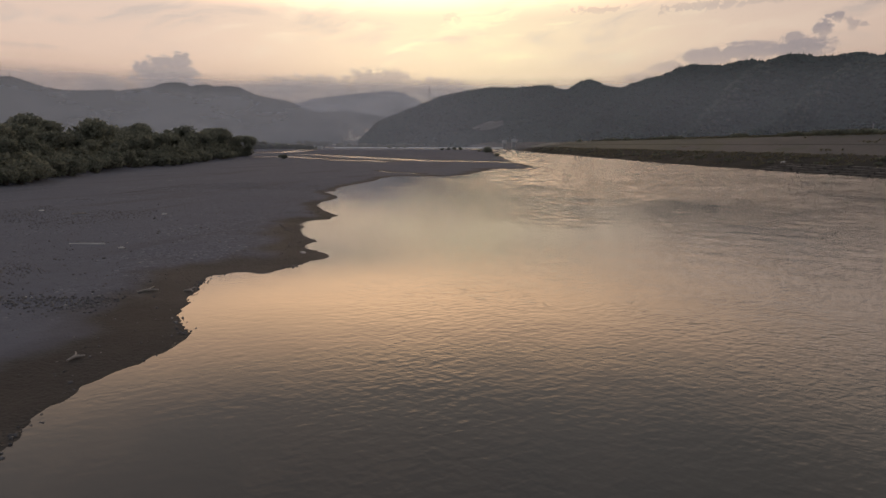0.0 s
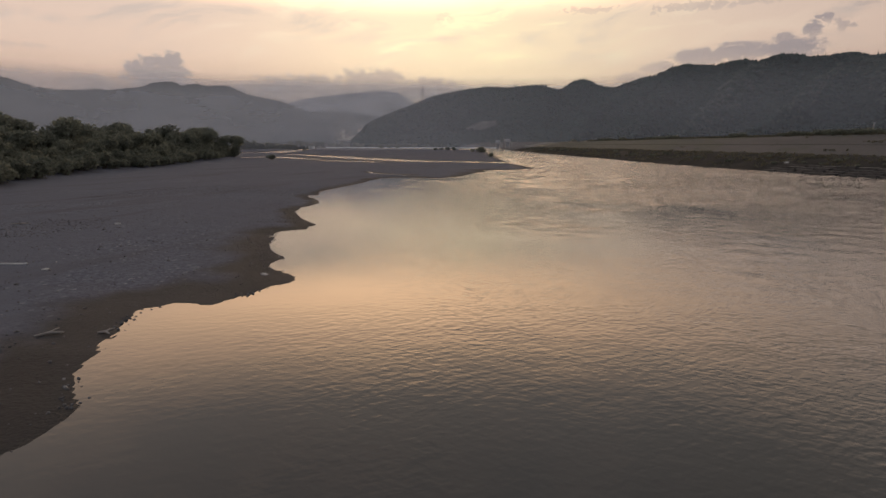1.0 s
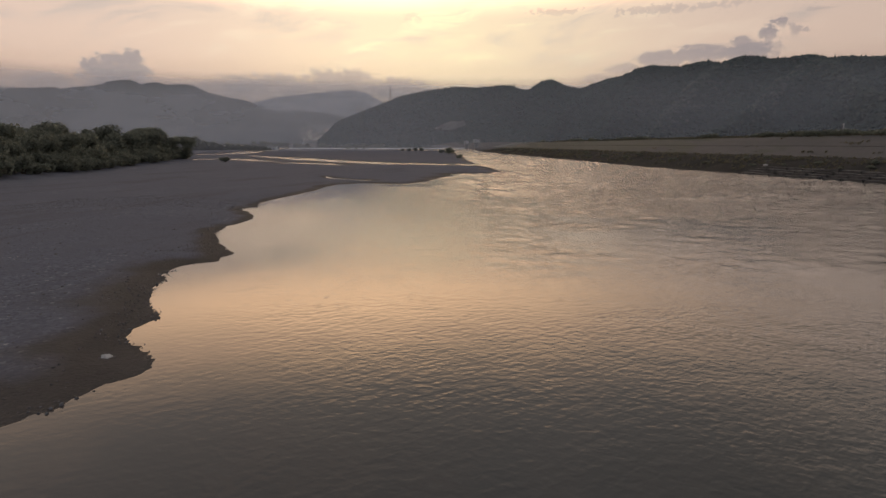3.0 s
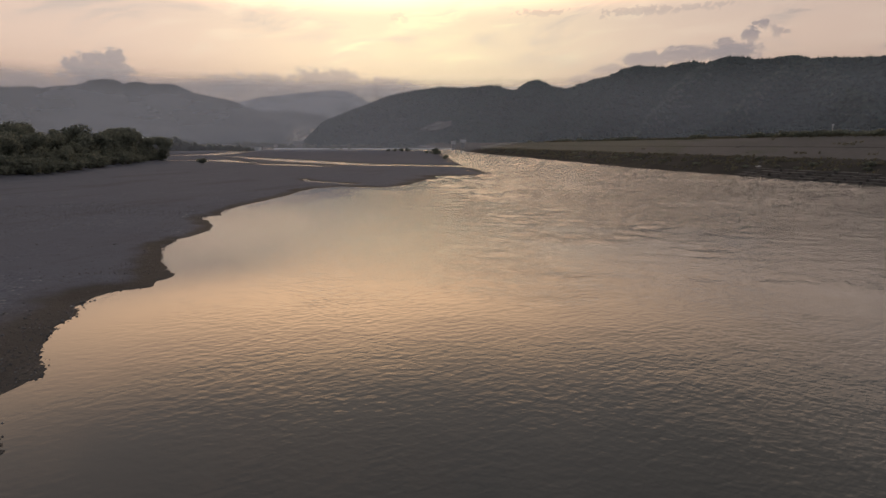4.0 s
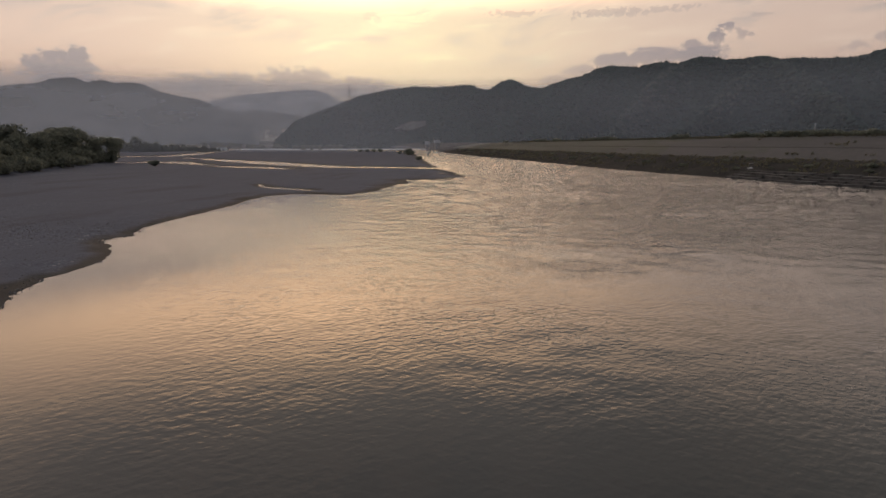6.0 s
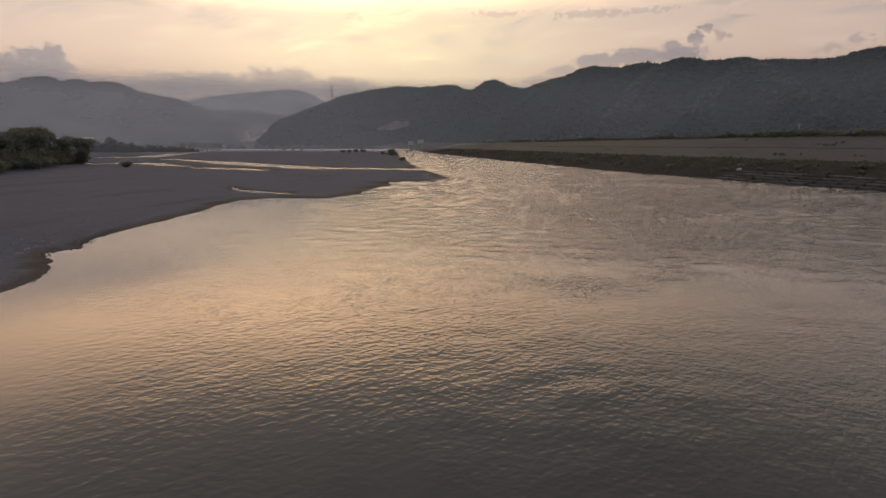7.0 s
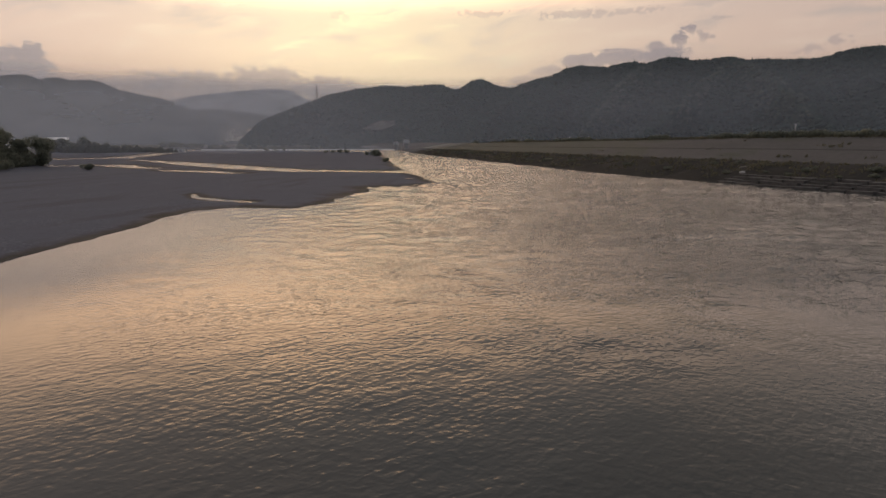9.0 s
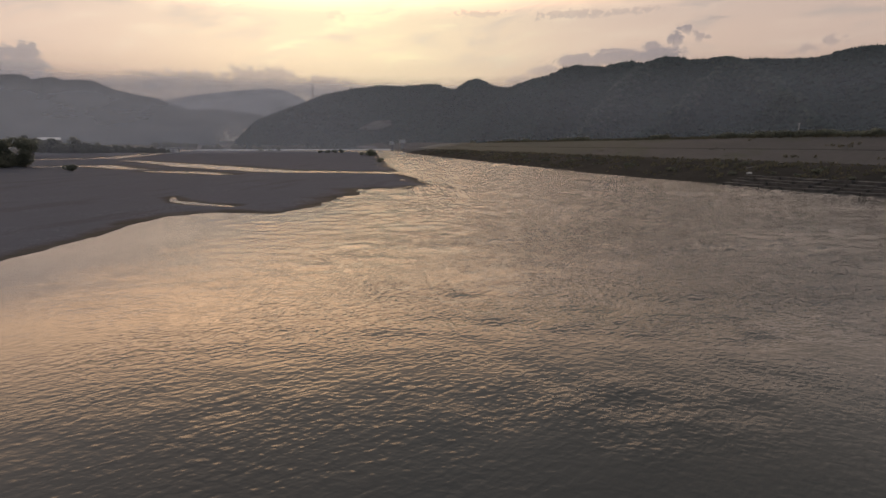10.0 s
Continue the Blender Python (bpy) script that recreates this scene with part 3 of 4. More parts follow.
# crest and foot azimuth, half width; the first three carry paler trees
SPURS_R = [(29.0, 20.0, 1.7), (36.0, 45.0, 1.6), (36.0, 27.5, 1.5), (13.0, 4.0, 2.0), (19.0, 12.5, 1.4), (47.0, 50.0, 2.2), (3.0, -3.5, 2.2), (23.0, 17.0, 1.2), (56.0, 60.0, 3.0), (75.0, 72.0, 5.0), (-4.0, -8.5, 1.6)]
HILL_L = [(-95, 3.0, 1900), (-70, 4.5, 2000), (-50, 4.6, 2200), (-43, 4.9, 2300), (-40.5, 5.05, 2350), (-39.8, 5.13, 2380), (-38.7, 4.76, 2420), (-37.6, 4.42, 2480), (-36.5, 4.22, 2530), (-34.9, 4.3, 2600),
          (-32.8, 4.45, 2690), (-32.4, 4.3, 2680), (-32.0, 4.47, 2660), (-29.8, 4.76, 2560), (-28.7, 5.2, 2520), (-27.7, 5.33, 2500), (-27.0, 5.29, 2500), (-26.4, 5.0, 2500), (-25.3, 5.32, 2500),
          (-24.2, 5.03, 2500), (-23.3, 5.19, 2500), (-22.3, 5.16, 2500), (-20.8, 4.48, 2510), (-19.2, 4.14, 2530), (-17.6, 3.9, 2560), (-16.0, 3.27, 2590), (-14.9, 2.9, 2620), (-13.0, 2.4, 2700),
          (-8.1, 1.4, 2750), (-2.0, 0.6, 2800)]
HILL_M = [(-31.0, 0.2, 1850), (-27.0, 0.9, 1880), (-24.0, 1.5, 1900), (-20.5, 2.1, 1900), (-17.5, 2.6, 1900), (-15.0, 2.95, 1900), (-12.7, 3.17, 1920), (-11.6, 3.0, 1930), (-9.9, 2.86, 1960), (-8.1, 2.52, 2000), (-5.0, 1.6, 2050), (0.0, 0.9, 2050)]
MOUNTAIN = [(-22, 1.8, 4300), (-18.2, 3.34, 4300), (-16.8, 3.75, 4300), (-14.8, 4.27, 4330), (-12.0, 4.65, 4380), (-9.75, 4.9, 4400), (-8.0, 5.1, 4400), (-6.9, 5.05, 4400), (-6.0, 4.88, 4400), (-4.9, 4.33, 4400), (-4.1, 3.88, 4400), (-1.0, 2.8, 4400), (5, 1.0, 4400)]
hill("mountain", MOUNTAIN, FAR_LEFT, 0.8, 0.1, "pale blue far mountain under the sunset", 120, 31, step=0.25)
LX, LY, LZ, LR = hill("wooded_range", HILL_L, FAR_LEFT, 0.80, 0.3, "hazy blue-grey wooded range across the plain", 90, 41)
hill("wooded_spur", [(a, e - 0.06, f) for a, e, f in HILL_M], FAR_LEFT, 0.91, 0.25, "hazy grey wooded spur at the bend of the valley", 70, 47)
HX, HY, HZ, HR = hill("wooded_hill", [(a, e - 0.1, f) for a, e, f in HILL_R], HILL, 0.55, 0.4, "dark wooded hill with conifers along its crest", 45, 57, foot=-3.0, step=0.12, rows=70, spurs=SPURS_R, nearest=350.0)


def mist_sheet(name, radius, a0, a1, height, mat, label):
    a = np.radians(np.linspace(a0, a1, 60))
    A, Z = np.meshgrid(a, np.linspace(-1, height, 12))
    ob = grid_mesh(name, CENTRE[0] + np.sin(A) * radius, CENTRE[1] + np.cos(A) * radius, Z, mat)
    tagged(ob, label, "mist", kind="structure")


# haze of the valley air, put in as tinted sheets at set distances
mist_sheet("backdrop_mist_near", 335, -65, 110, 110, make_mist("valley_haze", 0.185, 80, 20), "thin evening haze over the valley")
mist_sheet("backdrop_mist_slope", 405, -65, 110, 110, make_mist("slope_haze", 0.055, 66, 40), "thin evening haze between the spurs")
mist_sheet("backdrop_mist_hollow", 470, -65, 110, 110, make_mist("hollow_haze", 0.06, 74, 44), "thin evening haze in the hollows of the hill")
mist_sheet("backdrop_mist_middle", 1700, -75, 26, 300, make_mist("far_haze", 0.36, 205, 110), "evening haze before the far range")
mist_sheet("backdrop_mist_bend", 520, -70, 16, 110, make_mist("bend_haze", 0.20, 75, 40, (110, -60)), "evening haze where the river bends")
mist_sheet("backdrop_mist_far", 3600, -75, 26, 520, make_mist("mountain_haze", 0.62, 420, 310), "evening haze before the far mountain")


# ---- woods on the hill ----
def crowns(name, places, sizes, mat, label, seed, pointed, squat=1.0):
    """Many small tree crowns in one mesh."""
    rng = np.random.RandomState(seed)
    bm = bmesh.new()
    bmesh.ops.create_icosphere(bm, subdivisions=1, radius=1.0)
    base = np.array([v.co[:] for v in bm.verts])
    tri = np.array([[v.index for v in f.verts] for f in bm.faces])
    bm.free()
    k, n = len(base), len(places)
    V = np.repeat(base[None], n, 0) * rng.uniform(0.75, 1.25, (n, k, 1))
    tall = np.where(rng.rand(n) < pointed, rng.uniform(1.3, 1.8, n), rng.uniform(0.8, 1.1, n))
    slim = np.where(tall > 1.3, 0.62, 1.0)
    up = np.clip(V[..., 2], 0, None)
    narrow = np.where((tall > 1.3)[:, None], 1 - 0.75 * np.clip(up, 0, 1), 1.0)
    V[..., 0] *= narrow * slim[:, None]
    V[..., 1] *= narrow * slim[:, None]
    V[..., 2] *= tall[:, None] * squat
    V = V * np.asarray(sizes)[:, None, None] + np.asarray(places)[:, None, :]
    F = tri[None] + (np.arange(n) * k)[:, None, None]
    me = bpy.data.meshes.new(name)
    V, F = V.reshape(-1, 3), F.reshape(-1, 3)
    me.vertices.add(len(V))
    me.vertices.foreach_set("co", V.astype(np.float32).ravel())
    me.loops.add(F.size)
    me.loops.foreach_set("vertex_index", F.ravel().astype(np.int32))
    me.polygons.add(len(F))
    me.polygons.foreach_set("loop_start", np.arange(0, F.size, 3, dtype=np.int32))
    me.polygons.foreach_set("use_smooth", np.full(len(F), True))
    me.materials.append(mat)
    me.update(calc_edges=True)
    ob = new(name, me)
    tagged(ob, label, "forest", kind="stuff")


def hill_woods():
    rng = np.random.RandomState(5)
    rows, cols = HX.shape
    crest = 69
    places, sizes, top, top_sizes = [], [], [], []
    for i in range(rows):
        for _ in range(9):
            c = crest + rng.randint(-2, 2)
            top.append((HX[i, c] + rng.uniform(-2, 2), HY[i, c] + rng.uniform(-2, 2), HZ[i, c] - 0.8))
            top_sizes.append(rng.uniform(0.6, 1.6) ** 1.2 * math.hypot(HX[i, c], HY[i, c]) / 640)
    az = np.degrees(np.arctan2(HX - CENTRE[0], HY - CENTRE[1]))
    # crowns along the first three spurs take the paler colour
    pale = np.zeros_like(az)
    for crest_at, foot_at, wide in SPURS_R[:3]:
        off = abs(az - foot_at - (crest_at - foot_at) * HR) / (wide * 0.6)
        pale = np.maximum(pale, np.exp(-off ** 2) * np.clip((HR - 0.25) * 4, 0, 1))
    seen = int(np.searchsorted(az[:, 0], 57))
    paler, paler_sizes = [], []
    for k in range(30000):
        i, c = rng.randint(seen if k < 27000 else rows), rng.randint(2, crest)
        if HR[i, c] < 0.03:
            continue
        fit = math.hypot(HX[i, c], HY[i, c]) / 640
        spot, size = (HX[i, c] + rng.uniform(-3, 3), HY[i, c] + rng.uniform(-3, 3), HZ[i, c] - 1.0 * fit), rng.uniform(2.0, 3.8) * fit
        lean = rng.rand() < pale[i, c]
        (paler if lean else places).append(spot)
        (paler_sizes if lean else sizes).append(size * (0.8 if lean else 1.0))
    far_places = [(LX[i, 45] + rng.uniform(-5, 5), LY[i, 45] + rng.uniform(-5, 5), LZ[i, 45] - 1) for i in range(LX.shape[0]) for _ in range(4)]
    crowns("range_woods", far_places, rng.uniform(1.5, 4.5, len(far_places)), FOREST, "fringe of trees along the far range's crest", 8, 0.4)
    crowns("crest_woods", top, top_sizes, FOREST, "ragged row of dark conifers along the hill's crest", 7, 0.72)
    crowns("forest", places, sizes, FOREST, "dense dark evergreen woods on the hillside", 6, 0.15, 0.7)
    crowns("pale_wood", paler, paler_sizes, PALE_CANOPY, "paler trees along the spurs of the hill", 9, 0.1, 0.7)


hill_woods()


# ---- trees and shrubs ----
def leaf_cloud(lobes, count, size, seed, ground_z=0.0):
    """Leaf sprays scattered through a crown made of lobes (x, y, z, rx, ry, rz)."""
    rng = np.random.RandomState(seed)
    verts, faces = [], []
    weight = np.array([l[3] * l[4] for l in lobes])
    pick = rng.choice(len(lobes), count, p=weight / weight.sum())
    for i in pick:
        x, y, z, rx, ry, rz = lobes[i]
        d = rng.normal(size=3)
        d /= np.linalg.norm(d)
        r = rng.uniform(0.5, 1.0) ** 0.4 * rng.uniform(0.85, 1.22)
        p = np.array((x, y, z)) + d * (rx, ry, rz) * r
        if p[2] < ground_z:
            p[2] = ground_z + rng.uniform(0, 0.5)
        a = rng.normal(size=3)
        a /= np.linalg.norm(a)
        b = np.cross(a, d + rng.normal(size=3) * 0.5)
        b /= np.linalg.norm(b) + 1e-6
        s = size * rng.uniform(0.6, 1.4)
        k = len(verts)
        tip = p + a * s * 0.9 + d * s * 0.3
        verts += [p - a * s * 0.8, p + b * s * 0.42 + d * 0.1 * s, tip, p - b * s * 0.42]
        faces += [(k, k + 1, k + 2), (k, k + 2, k + 3)]
    return verts, faces


def make_tree(seed, height, spread, leaves=2100, size=0.47):
    """A broad riverside tree: tapered trunk with limbs, crown of leaf sprays. Stands at the origin."""
    rng = random.Random(seed)
    thing = new("tree")
    bm = bmesh.new()
    top = Vector((rng.uniform(-0.5, 0.5), rng.uniform(-0.5, 0.5), height * 0.62))
    mid = top * 0.5 + Vector((rng.uniform(-0.3, 0.3), rng.uniform(-0.3, 0.3), 0))
    tube(bm, [(0, 0, -0.4), (0, 0, 0.3), mid, top], [height * 0.032, height * 0.026, height * 0.018, height * 0.007])
    lobes = []
    for k in range(rng.randint(11, 15)):
        a, lift = rng.uniform(0, 6.28), rng.uniform(0.22, 0.86)
        out = spread * (0.72 - 0.45 * abs(lift - 0.45)) * rng.uniform(0.45, 1.0)
        c = Vector((math.cos(a) * out, math.sin(a) * out, height * lift))
        start = top * min(0.95, max(0.3, lift * 0.9))
        tube(bm, [start, start.lerp(c, 0.5) + Vector((0, 0, 0.2)), c], [height * 0.010, height * 0.006, height * 0.002], 5)
        r = spread * rng.uniform(0.26, 0.56)
        lobes.append((*c, r, r, r * rng.uniform(0.62, 0.85)))
    lobes.append((top.x, top.y, height * 0.84, spread * 0.42, spread * 0.42, height * 0.15))
    part("trunk", bm, BARK, thing)
    v, f = leaf_cloud(lobes, leaves, size, seed, 0.3)
    mesh_object("crown", v, f, LEAF, thing)
    return thing


def make_shrub(seed, height, spread, leaves=560, size=0.42, name="shrub"):
    rng = random.Random(seed)
    thing = new(name)
    bm = bmesh.new()
    lobes = []
    for k in range(rng.randint(5, 7)):
        a, out = rng.uniform(0, 6.28), spread * rng.uniform(0.1, 0.65)
        c = Vector((math.cos(a) * out, math.sin(a) * out, height * rng.uniform(0.28, 0.66)))
        tube(bm, [(c.x * 0.15, c.y * 0.15, -0.15), (c.x * 0.5, c.y * 0.5, c.z * 0.55), c], [0.05 * height ** 0.5, 0.03 * height ** 0.5, 0.01], 5)
        lobes.append((*c, spread * rng.uniform(0.35, 0.55), spread * rng.uniform(0.35, 0.55), height * rng.uniform(0.26, 0.36)))
    part("stem", bm, BARK, thing)
    v, f = leaf_cloud(lobes, leaves, size, seed, 0.05)
    mesh_object("foliage", v, f, LEAF, thing)
    return thing


def stand(ob, x, y, turn=0.0, scale=1.0, sink=0.05):
    ob.matrix_basis = pose(x, y, float(land(np.array([x]), np.array([y]))[0]) - sink, 0, 0, turn) @ Matrix.Scale(scale, 4)
    return ob


def put_copy(ob, x, y, turn, scale, sink=0.05):
    made = copy_thing(ob, Matrix())
    return stand(made, x, y, turn, scale, sink)


def wood_edge(y):
    return float(np.interp(y, [p[0] for p in WOOD_EDGE], [p[1] for p in WOOD_EDGE]))


def left_wood():
    rng = random.Random(11)
    kinds = [make_tree(s, h, w) for s, h, w in ((1, 9.6, 3.9), (2, 8.6, 4.1), (3, 10.2, 4.2), (4, 8.0, 3.4), (5, 9.0, 3.6))]
    label = "dark green broadleaf tree in the riverside thicket"
    free = list(kinds)
    for y in np.arange(50, 178, 4.6):
        for row in range(3):
            x = wood_edge(y) - 5.0 - row * 6.0 + rng.uniform(-1.6, 1.6)
            fit = rng.uniform(0.5, 0.94) * (0.86 if row == 0 else 1.0)
            ob = free.pop() if free else put_copy(rng.choice(kinds), 0, 0, 0, 1)
            stand(ob, x, y + rng.uniform(-1.8, 1.8), rng.uniform(0, 360), fit)
            tagged(ob, label, "tree", "trees of the riverside thicket")
    for x, y, fit in ((-77.0, 172, 0.84), (-72.5, 183.0, 0.70), (-82, 178, 0.84), (-74, 166, 0.7), (-73.5, 176, 0.62), (-75, 160, 0.74), (-75.5, 173.5, 0.74), (-78.5, 168.0, 0.8)):
        ob = put_copy(kinds[2], x, y, rng.uniform(0, 360), fit)
        tagged(ob, label, "tree", "trees of the riverside thicket")
    low = [make_shrub(s, h, w) for s, h, w in ((21, 3.6, 2.8), (22, 4.4, 3.0), (23, 2.8, 2.6), (24, 3.9, 2.4))]
    free = list(low)
    for y in np.arange(47, 186, 2.7):
        for row in range(2):
            x = wood_edge(y) - 1.0 - row * 2.6 + rng.uniform(-1.0, 1.0)
            ob = free.pop() if free else put_copy(rng.choice(low), 0, 0, 0, 1)
            stand(ob, x, y + rng.uniform(-1, 1), rng.uniform(0, 360), rng.uniform(0.6, 1.1) * (0.8 if row == 0 else 1.1))
            tagged(ob, "dense green shrub at the edge of the gravel", "shrub", "shrubs of the riverside thicket")
    return low


SHRUBS = left_wood()


def far_trees():
    rng = random.Random(12)
    thin = [make_tree(s, h, w, 620, 0.85) for s, h, w in ((61, 9.6, 4.0), (62, 8.4, 4.2), (63, 10.0, 4.3))]
    for k, ob in enumerate(thin):
        stand(ob, -160 + 9 * k, 350 + 5 * k, 40 * k, 0.9)
        tagged(ob, "hazy dark tree in a far row across the meadow", "tree", "far row of trees")
    for k in range(86):
        f = k / 85
        x, y = -158 + 50 * f + rng.uniform(-4, 4), 350 + 64 * f + rng.uniform(-7, 7)
        ob = put_copy(rng.choice(thin), x, y, rng.uniform(0, 360), rng.uniform(0.5, 0.86) * (1.0 - 0.45 * f), 1.2)
        tagged(ob, "hazy dark tree in a far row across the meadow", "tree", "far row of trees")
    for k in range(60):
        ob = put_copy(rng.choice(thin), rng.uniform(-190, -30), rng.uniform(575, 680), rng.uniform(0, 360), rng.uniform(0.5, 0.8), 1.2)
        tagged(ob, "distant tree on the valley floor beyond the weir", "tree", "trees beyond the weir")


far_trees()


def bar_shrubs():
    rng = random.Random(13)
    spots = [(-13, 352, 1.0), (-9, 355, 0.8), (-5, 353, 0.9), (-1, 350, 1.0), (9, 298, 0.7), (12.5, 278, 1.5), (14, 283, 1.1), (-57, 428, 1.0), (-51, 430, 0.8),
             (-45, 428, 1.1), (14.2, 219, 0.75), (13.2, 208, 0.6), (13.5, 214, 0.5)]
    for x, y, s in spots:
        ob = put_copy(rng.choice(SHRUBS), x, y, rng.uniform(0, 360), s * 0.62)
        tagged(ob, "low dark shrub on the far gravel bar", "shrub", "shrubs on the gravel bar")
    ob = put_copy(SHRUBS[2], -54.5, 165.5, 40, 0.62)
    tagged(ob, "lone dark bush on bare gravel beside a side channel", "bush")


bar_shrubs()


# ---- right bank ----
def bank_x(y):
    return np.interp(y, [p[0] for p in BANK], [p[1] for p in BANK])


def make_slope():
    m, n = material("levee_facing")
    p = place(n)
    streak = n.noise(n.stretch(p, (0.05, 0.03, 0.4)), 1.0, 5, 0.6)
    fine = n.noise(p, 1.3, 5, 0.6)
    f = n.math("ADD", n.math("MULTIPLY", streak, 0.6), n.math("MULTIPLY", fine, 0.4))
    col = n.ramp(f, [(0.35, (0.036, 0.035, 0.035)), (0.62, (0.062, 0.058, 0.058))])
    weeds = n.span(n.math("ADD", n.noise(n.stretch(p, (0.09, 0.05, 0.3)), 1.0, 5, 0.65), n.span(n.add("ShaderNodeSeparateXYZ", Vector=p).outputs[1], 105, 230, 0.0, 0.26)), 0.54, 0.68)
    col = n.mix(weeds, col, (0.042, 0.044, 0.032))
    finish(n, col, 0.9, fine, 0.5, 0.1)
    return m


def right_bank():
    y = np.arange(-60, 416, 4.0)
    slope = make_slope()
    off = np.array([12.6, 13.2, 16.0, 19.0, 22.0, 25.0, 28.0, 30.2, 30.6])
    Y, O = np.meshgrid(y, off, indexing="ij")
    X = bank_x(Y) + O
    Z = np.interp(O, [p[0] for p in LEVEE], [p[1] for p in LEVEE]) * levee_scale(Y) + 0.10
    Z[:, 0] -= 0.5
    Z[:, -1] -= 0.5
    ob = grid_mesh("levee_facing", X, Y, Z, slope, False)
    tagged(ob, "grey concrete facing of the levee with weedy patches", "levee", kind="structure")
    # thin concrete joint along the middle of the facing
    O2 = np.array([20.9, 20.95, 21.4, 21.45])
    Y2, O2 = np.meshgrid(y, O2, indexing="ij")
    Z2 = np.interp(O2, [p[0] for p in LEVEE], [p[1] for p in LEVEE]) * levee_scale(Y2) + np.array([0.05, 0.17, 0.17, 0.05])[None]
    ob = grid_mesh("trim_levee_joint", bank_x(Y2) + O2, Y2, Z2, slope, False)
    tagged(ob, "narrow concrete joint along the levee facing", "kerb", kind="structure")

    rng = random.Random(14)
    # stepped stone toe at the water
    for row in range(4):
        toe = new("stone_step")
        for k, yy in enumerate(np.arange(62, 113, 3.0)):
            x = float(bank_x(yy)) + 0.3 + row * 1.05 + rng.uniform(-0.2, 0.2)
            bm = bmesh.new()
            box(bm, -0.6, 0.6, -1.44, 1.44, -0.5, 0.18 + 0.02 * rng.random(), 0.05)
            ob = part("block", bm, TOE, toe)
            lean = math.degrees(math.atan2(float(bank_x(yy + 2) - bank_x(yy - 2)), 4.0))
            ob.matrix_basis = pose(x, yy, 0.12 + row * 0.36 + rng.uniform(-0.08, 0.05), rng.uniform(-2, 2), rng.uniform(-3, 3), -lean + rng.uniform(-2, 2))
        tagged(toe, "tier of weathered dark concrete blocks at the waterline", "stone step", "stepped river toe")
    # pale ramp up the bank
    ramp = new("ramp")
    bm = bmesh.new()
    foot, head = Vector((66.6, 115.6, 0)), Vector((71.2, 113.4, 0))
    foot.z, head.z = (float(land(np.array([p.x]), np.array([p.y]))[0]) for p in (foot, head))
    side = (head - foot).cross(Vector((0, 0, 1))).normalized() * 1.0
    low = Vector((0, 0, -0.6))
    c = [foot - side, foot + side, head + side, head - side]
    v = [bm.verts.new(p + low) for p in c] + [bm.verts.new(p + Vector((0, 0, 0.22))) for p in c]
    for f in ((0, 3, 2, 1), (4, 5, 6, 7), (0, 1, 5, 4), (1, 2, 6, 5), (2, 3, 7, 6), (3, 0, 4, 7)):
        bm.faces.new([v[i] for i in f])
    part("slab", bm, RAMP, ramp)
    tagged(ramp, "plain grey concrete ramp down the river bank", "ramp")
    # shrubs along the crest and on the lower bank
    hedge = [make_shrub(k, 1.15, 1.9, 420, 0.26) for k in (31, 32, 33)]
    free = list(hedge)
    for yy in np.arange(66, 330, 1.7):
        clump = float(fractal(rough2, np.array([yy * 1.0]), np.array([3.7]), 8.0, 2)[0])
        if clump < 0.06 and yy > 72:
            continue
        ob = free.pop() if free else put_copy(rng.choice(hedge), 0, 0, 0, 1)
        stand(ob, float(bank_x(yy)) + 32.2 + rng.uniform(-0.8, 0.8), yy + rng.uniform(-0.6, 0.6), rng.uniform(0, 360), rng.uniform(0.7, 1.1))
        tagged(ob, "low dark shrub on the crest of the levee", "shrub", "shrubs on the levee")
    for k in range(60):
        yy = rng.uniform(80, 330)
        ob = put_copy(rng.choice(hedge), float(bank_x(yy)) + rng.uniform(3.5, 11.0), yy, rng.uniform(0, 360), rng.uniform(0.3, 0.7))
        tagged(ob, "scrubby growth on the dark lower river bank", "shrub", "scrub on the lower bank")


right_bank()


def grass_tufts(name, x, y, tall, seed, label):
    """Tufts of bent blades in one mesh, rooted on the ground."""
    rng = np.random.RandomState(seed)
    x, y, tall = (np.repeat(v, 6) for v in (x, y, tall))
    x, y = x + rng.normal(0, 0.14, len(x)), y + rng.normal(0, 0.14, len(x))
    z = land(x, y) + 0.04
    tall = tall * rng.uniform(0.5, 1.2, len(x))
    a, b = rng.uniform(0, 6.28, len(x)), rng.uniform(0.1, 0.7, len(x))
    root = np.stack([x, y, z], -1)
    side = np.stack([-np.sin(a), np.cos(a), 0 * a], -1) * (0.05 + 0.06 * tall)[:, None]
    tip = root + np.stack([np.cos(a) * b * tall, np.sin(a) * b * tall, tall], -1)
    bend = (root + tip) / 2 + np.stack([-np.cos(a) * b * tall * 0.2, -np.sin(a) * b * tall * 0.2, tall * 0.12], -1)
    verts = np.stack([root - side - [0, 0, 0.15], root + side - [0, 0, 0.15], bend + side * 0.7, tip, bend - side * 0.7], 1).reshape(-1, 3)
    k = np.arange(len(x))[:, None] * 5
    faces = (k + np.arange(5)[None]).tolist()
    ob = mesh_object(name, verts.tolist(), faces, GRASS)
    tagged(ob, label, "grass", kind="stuff")


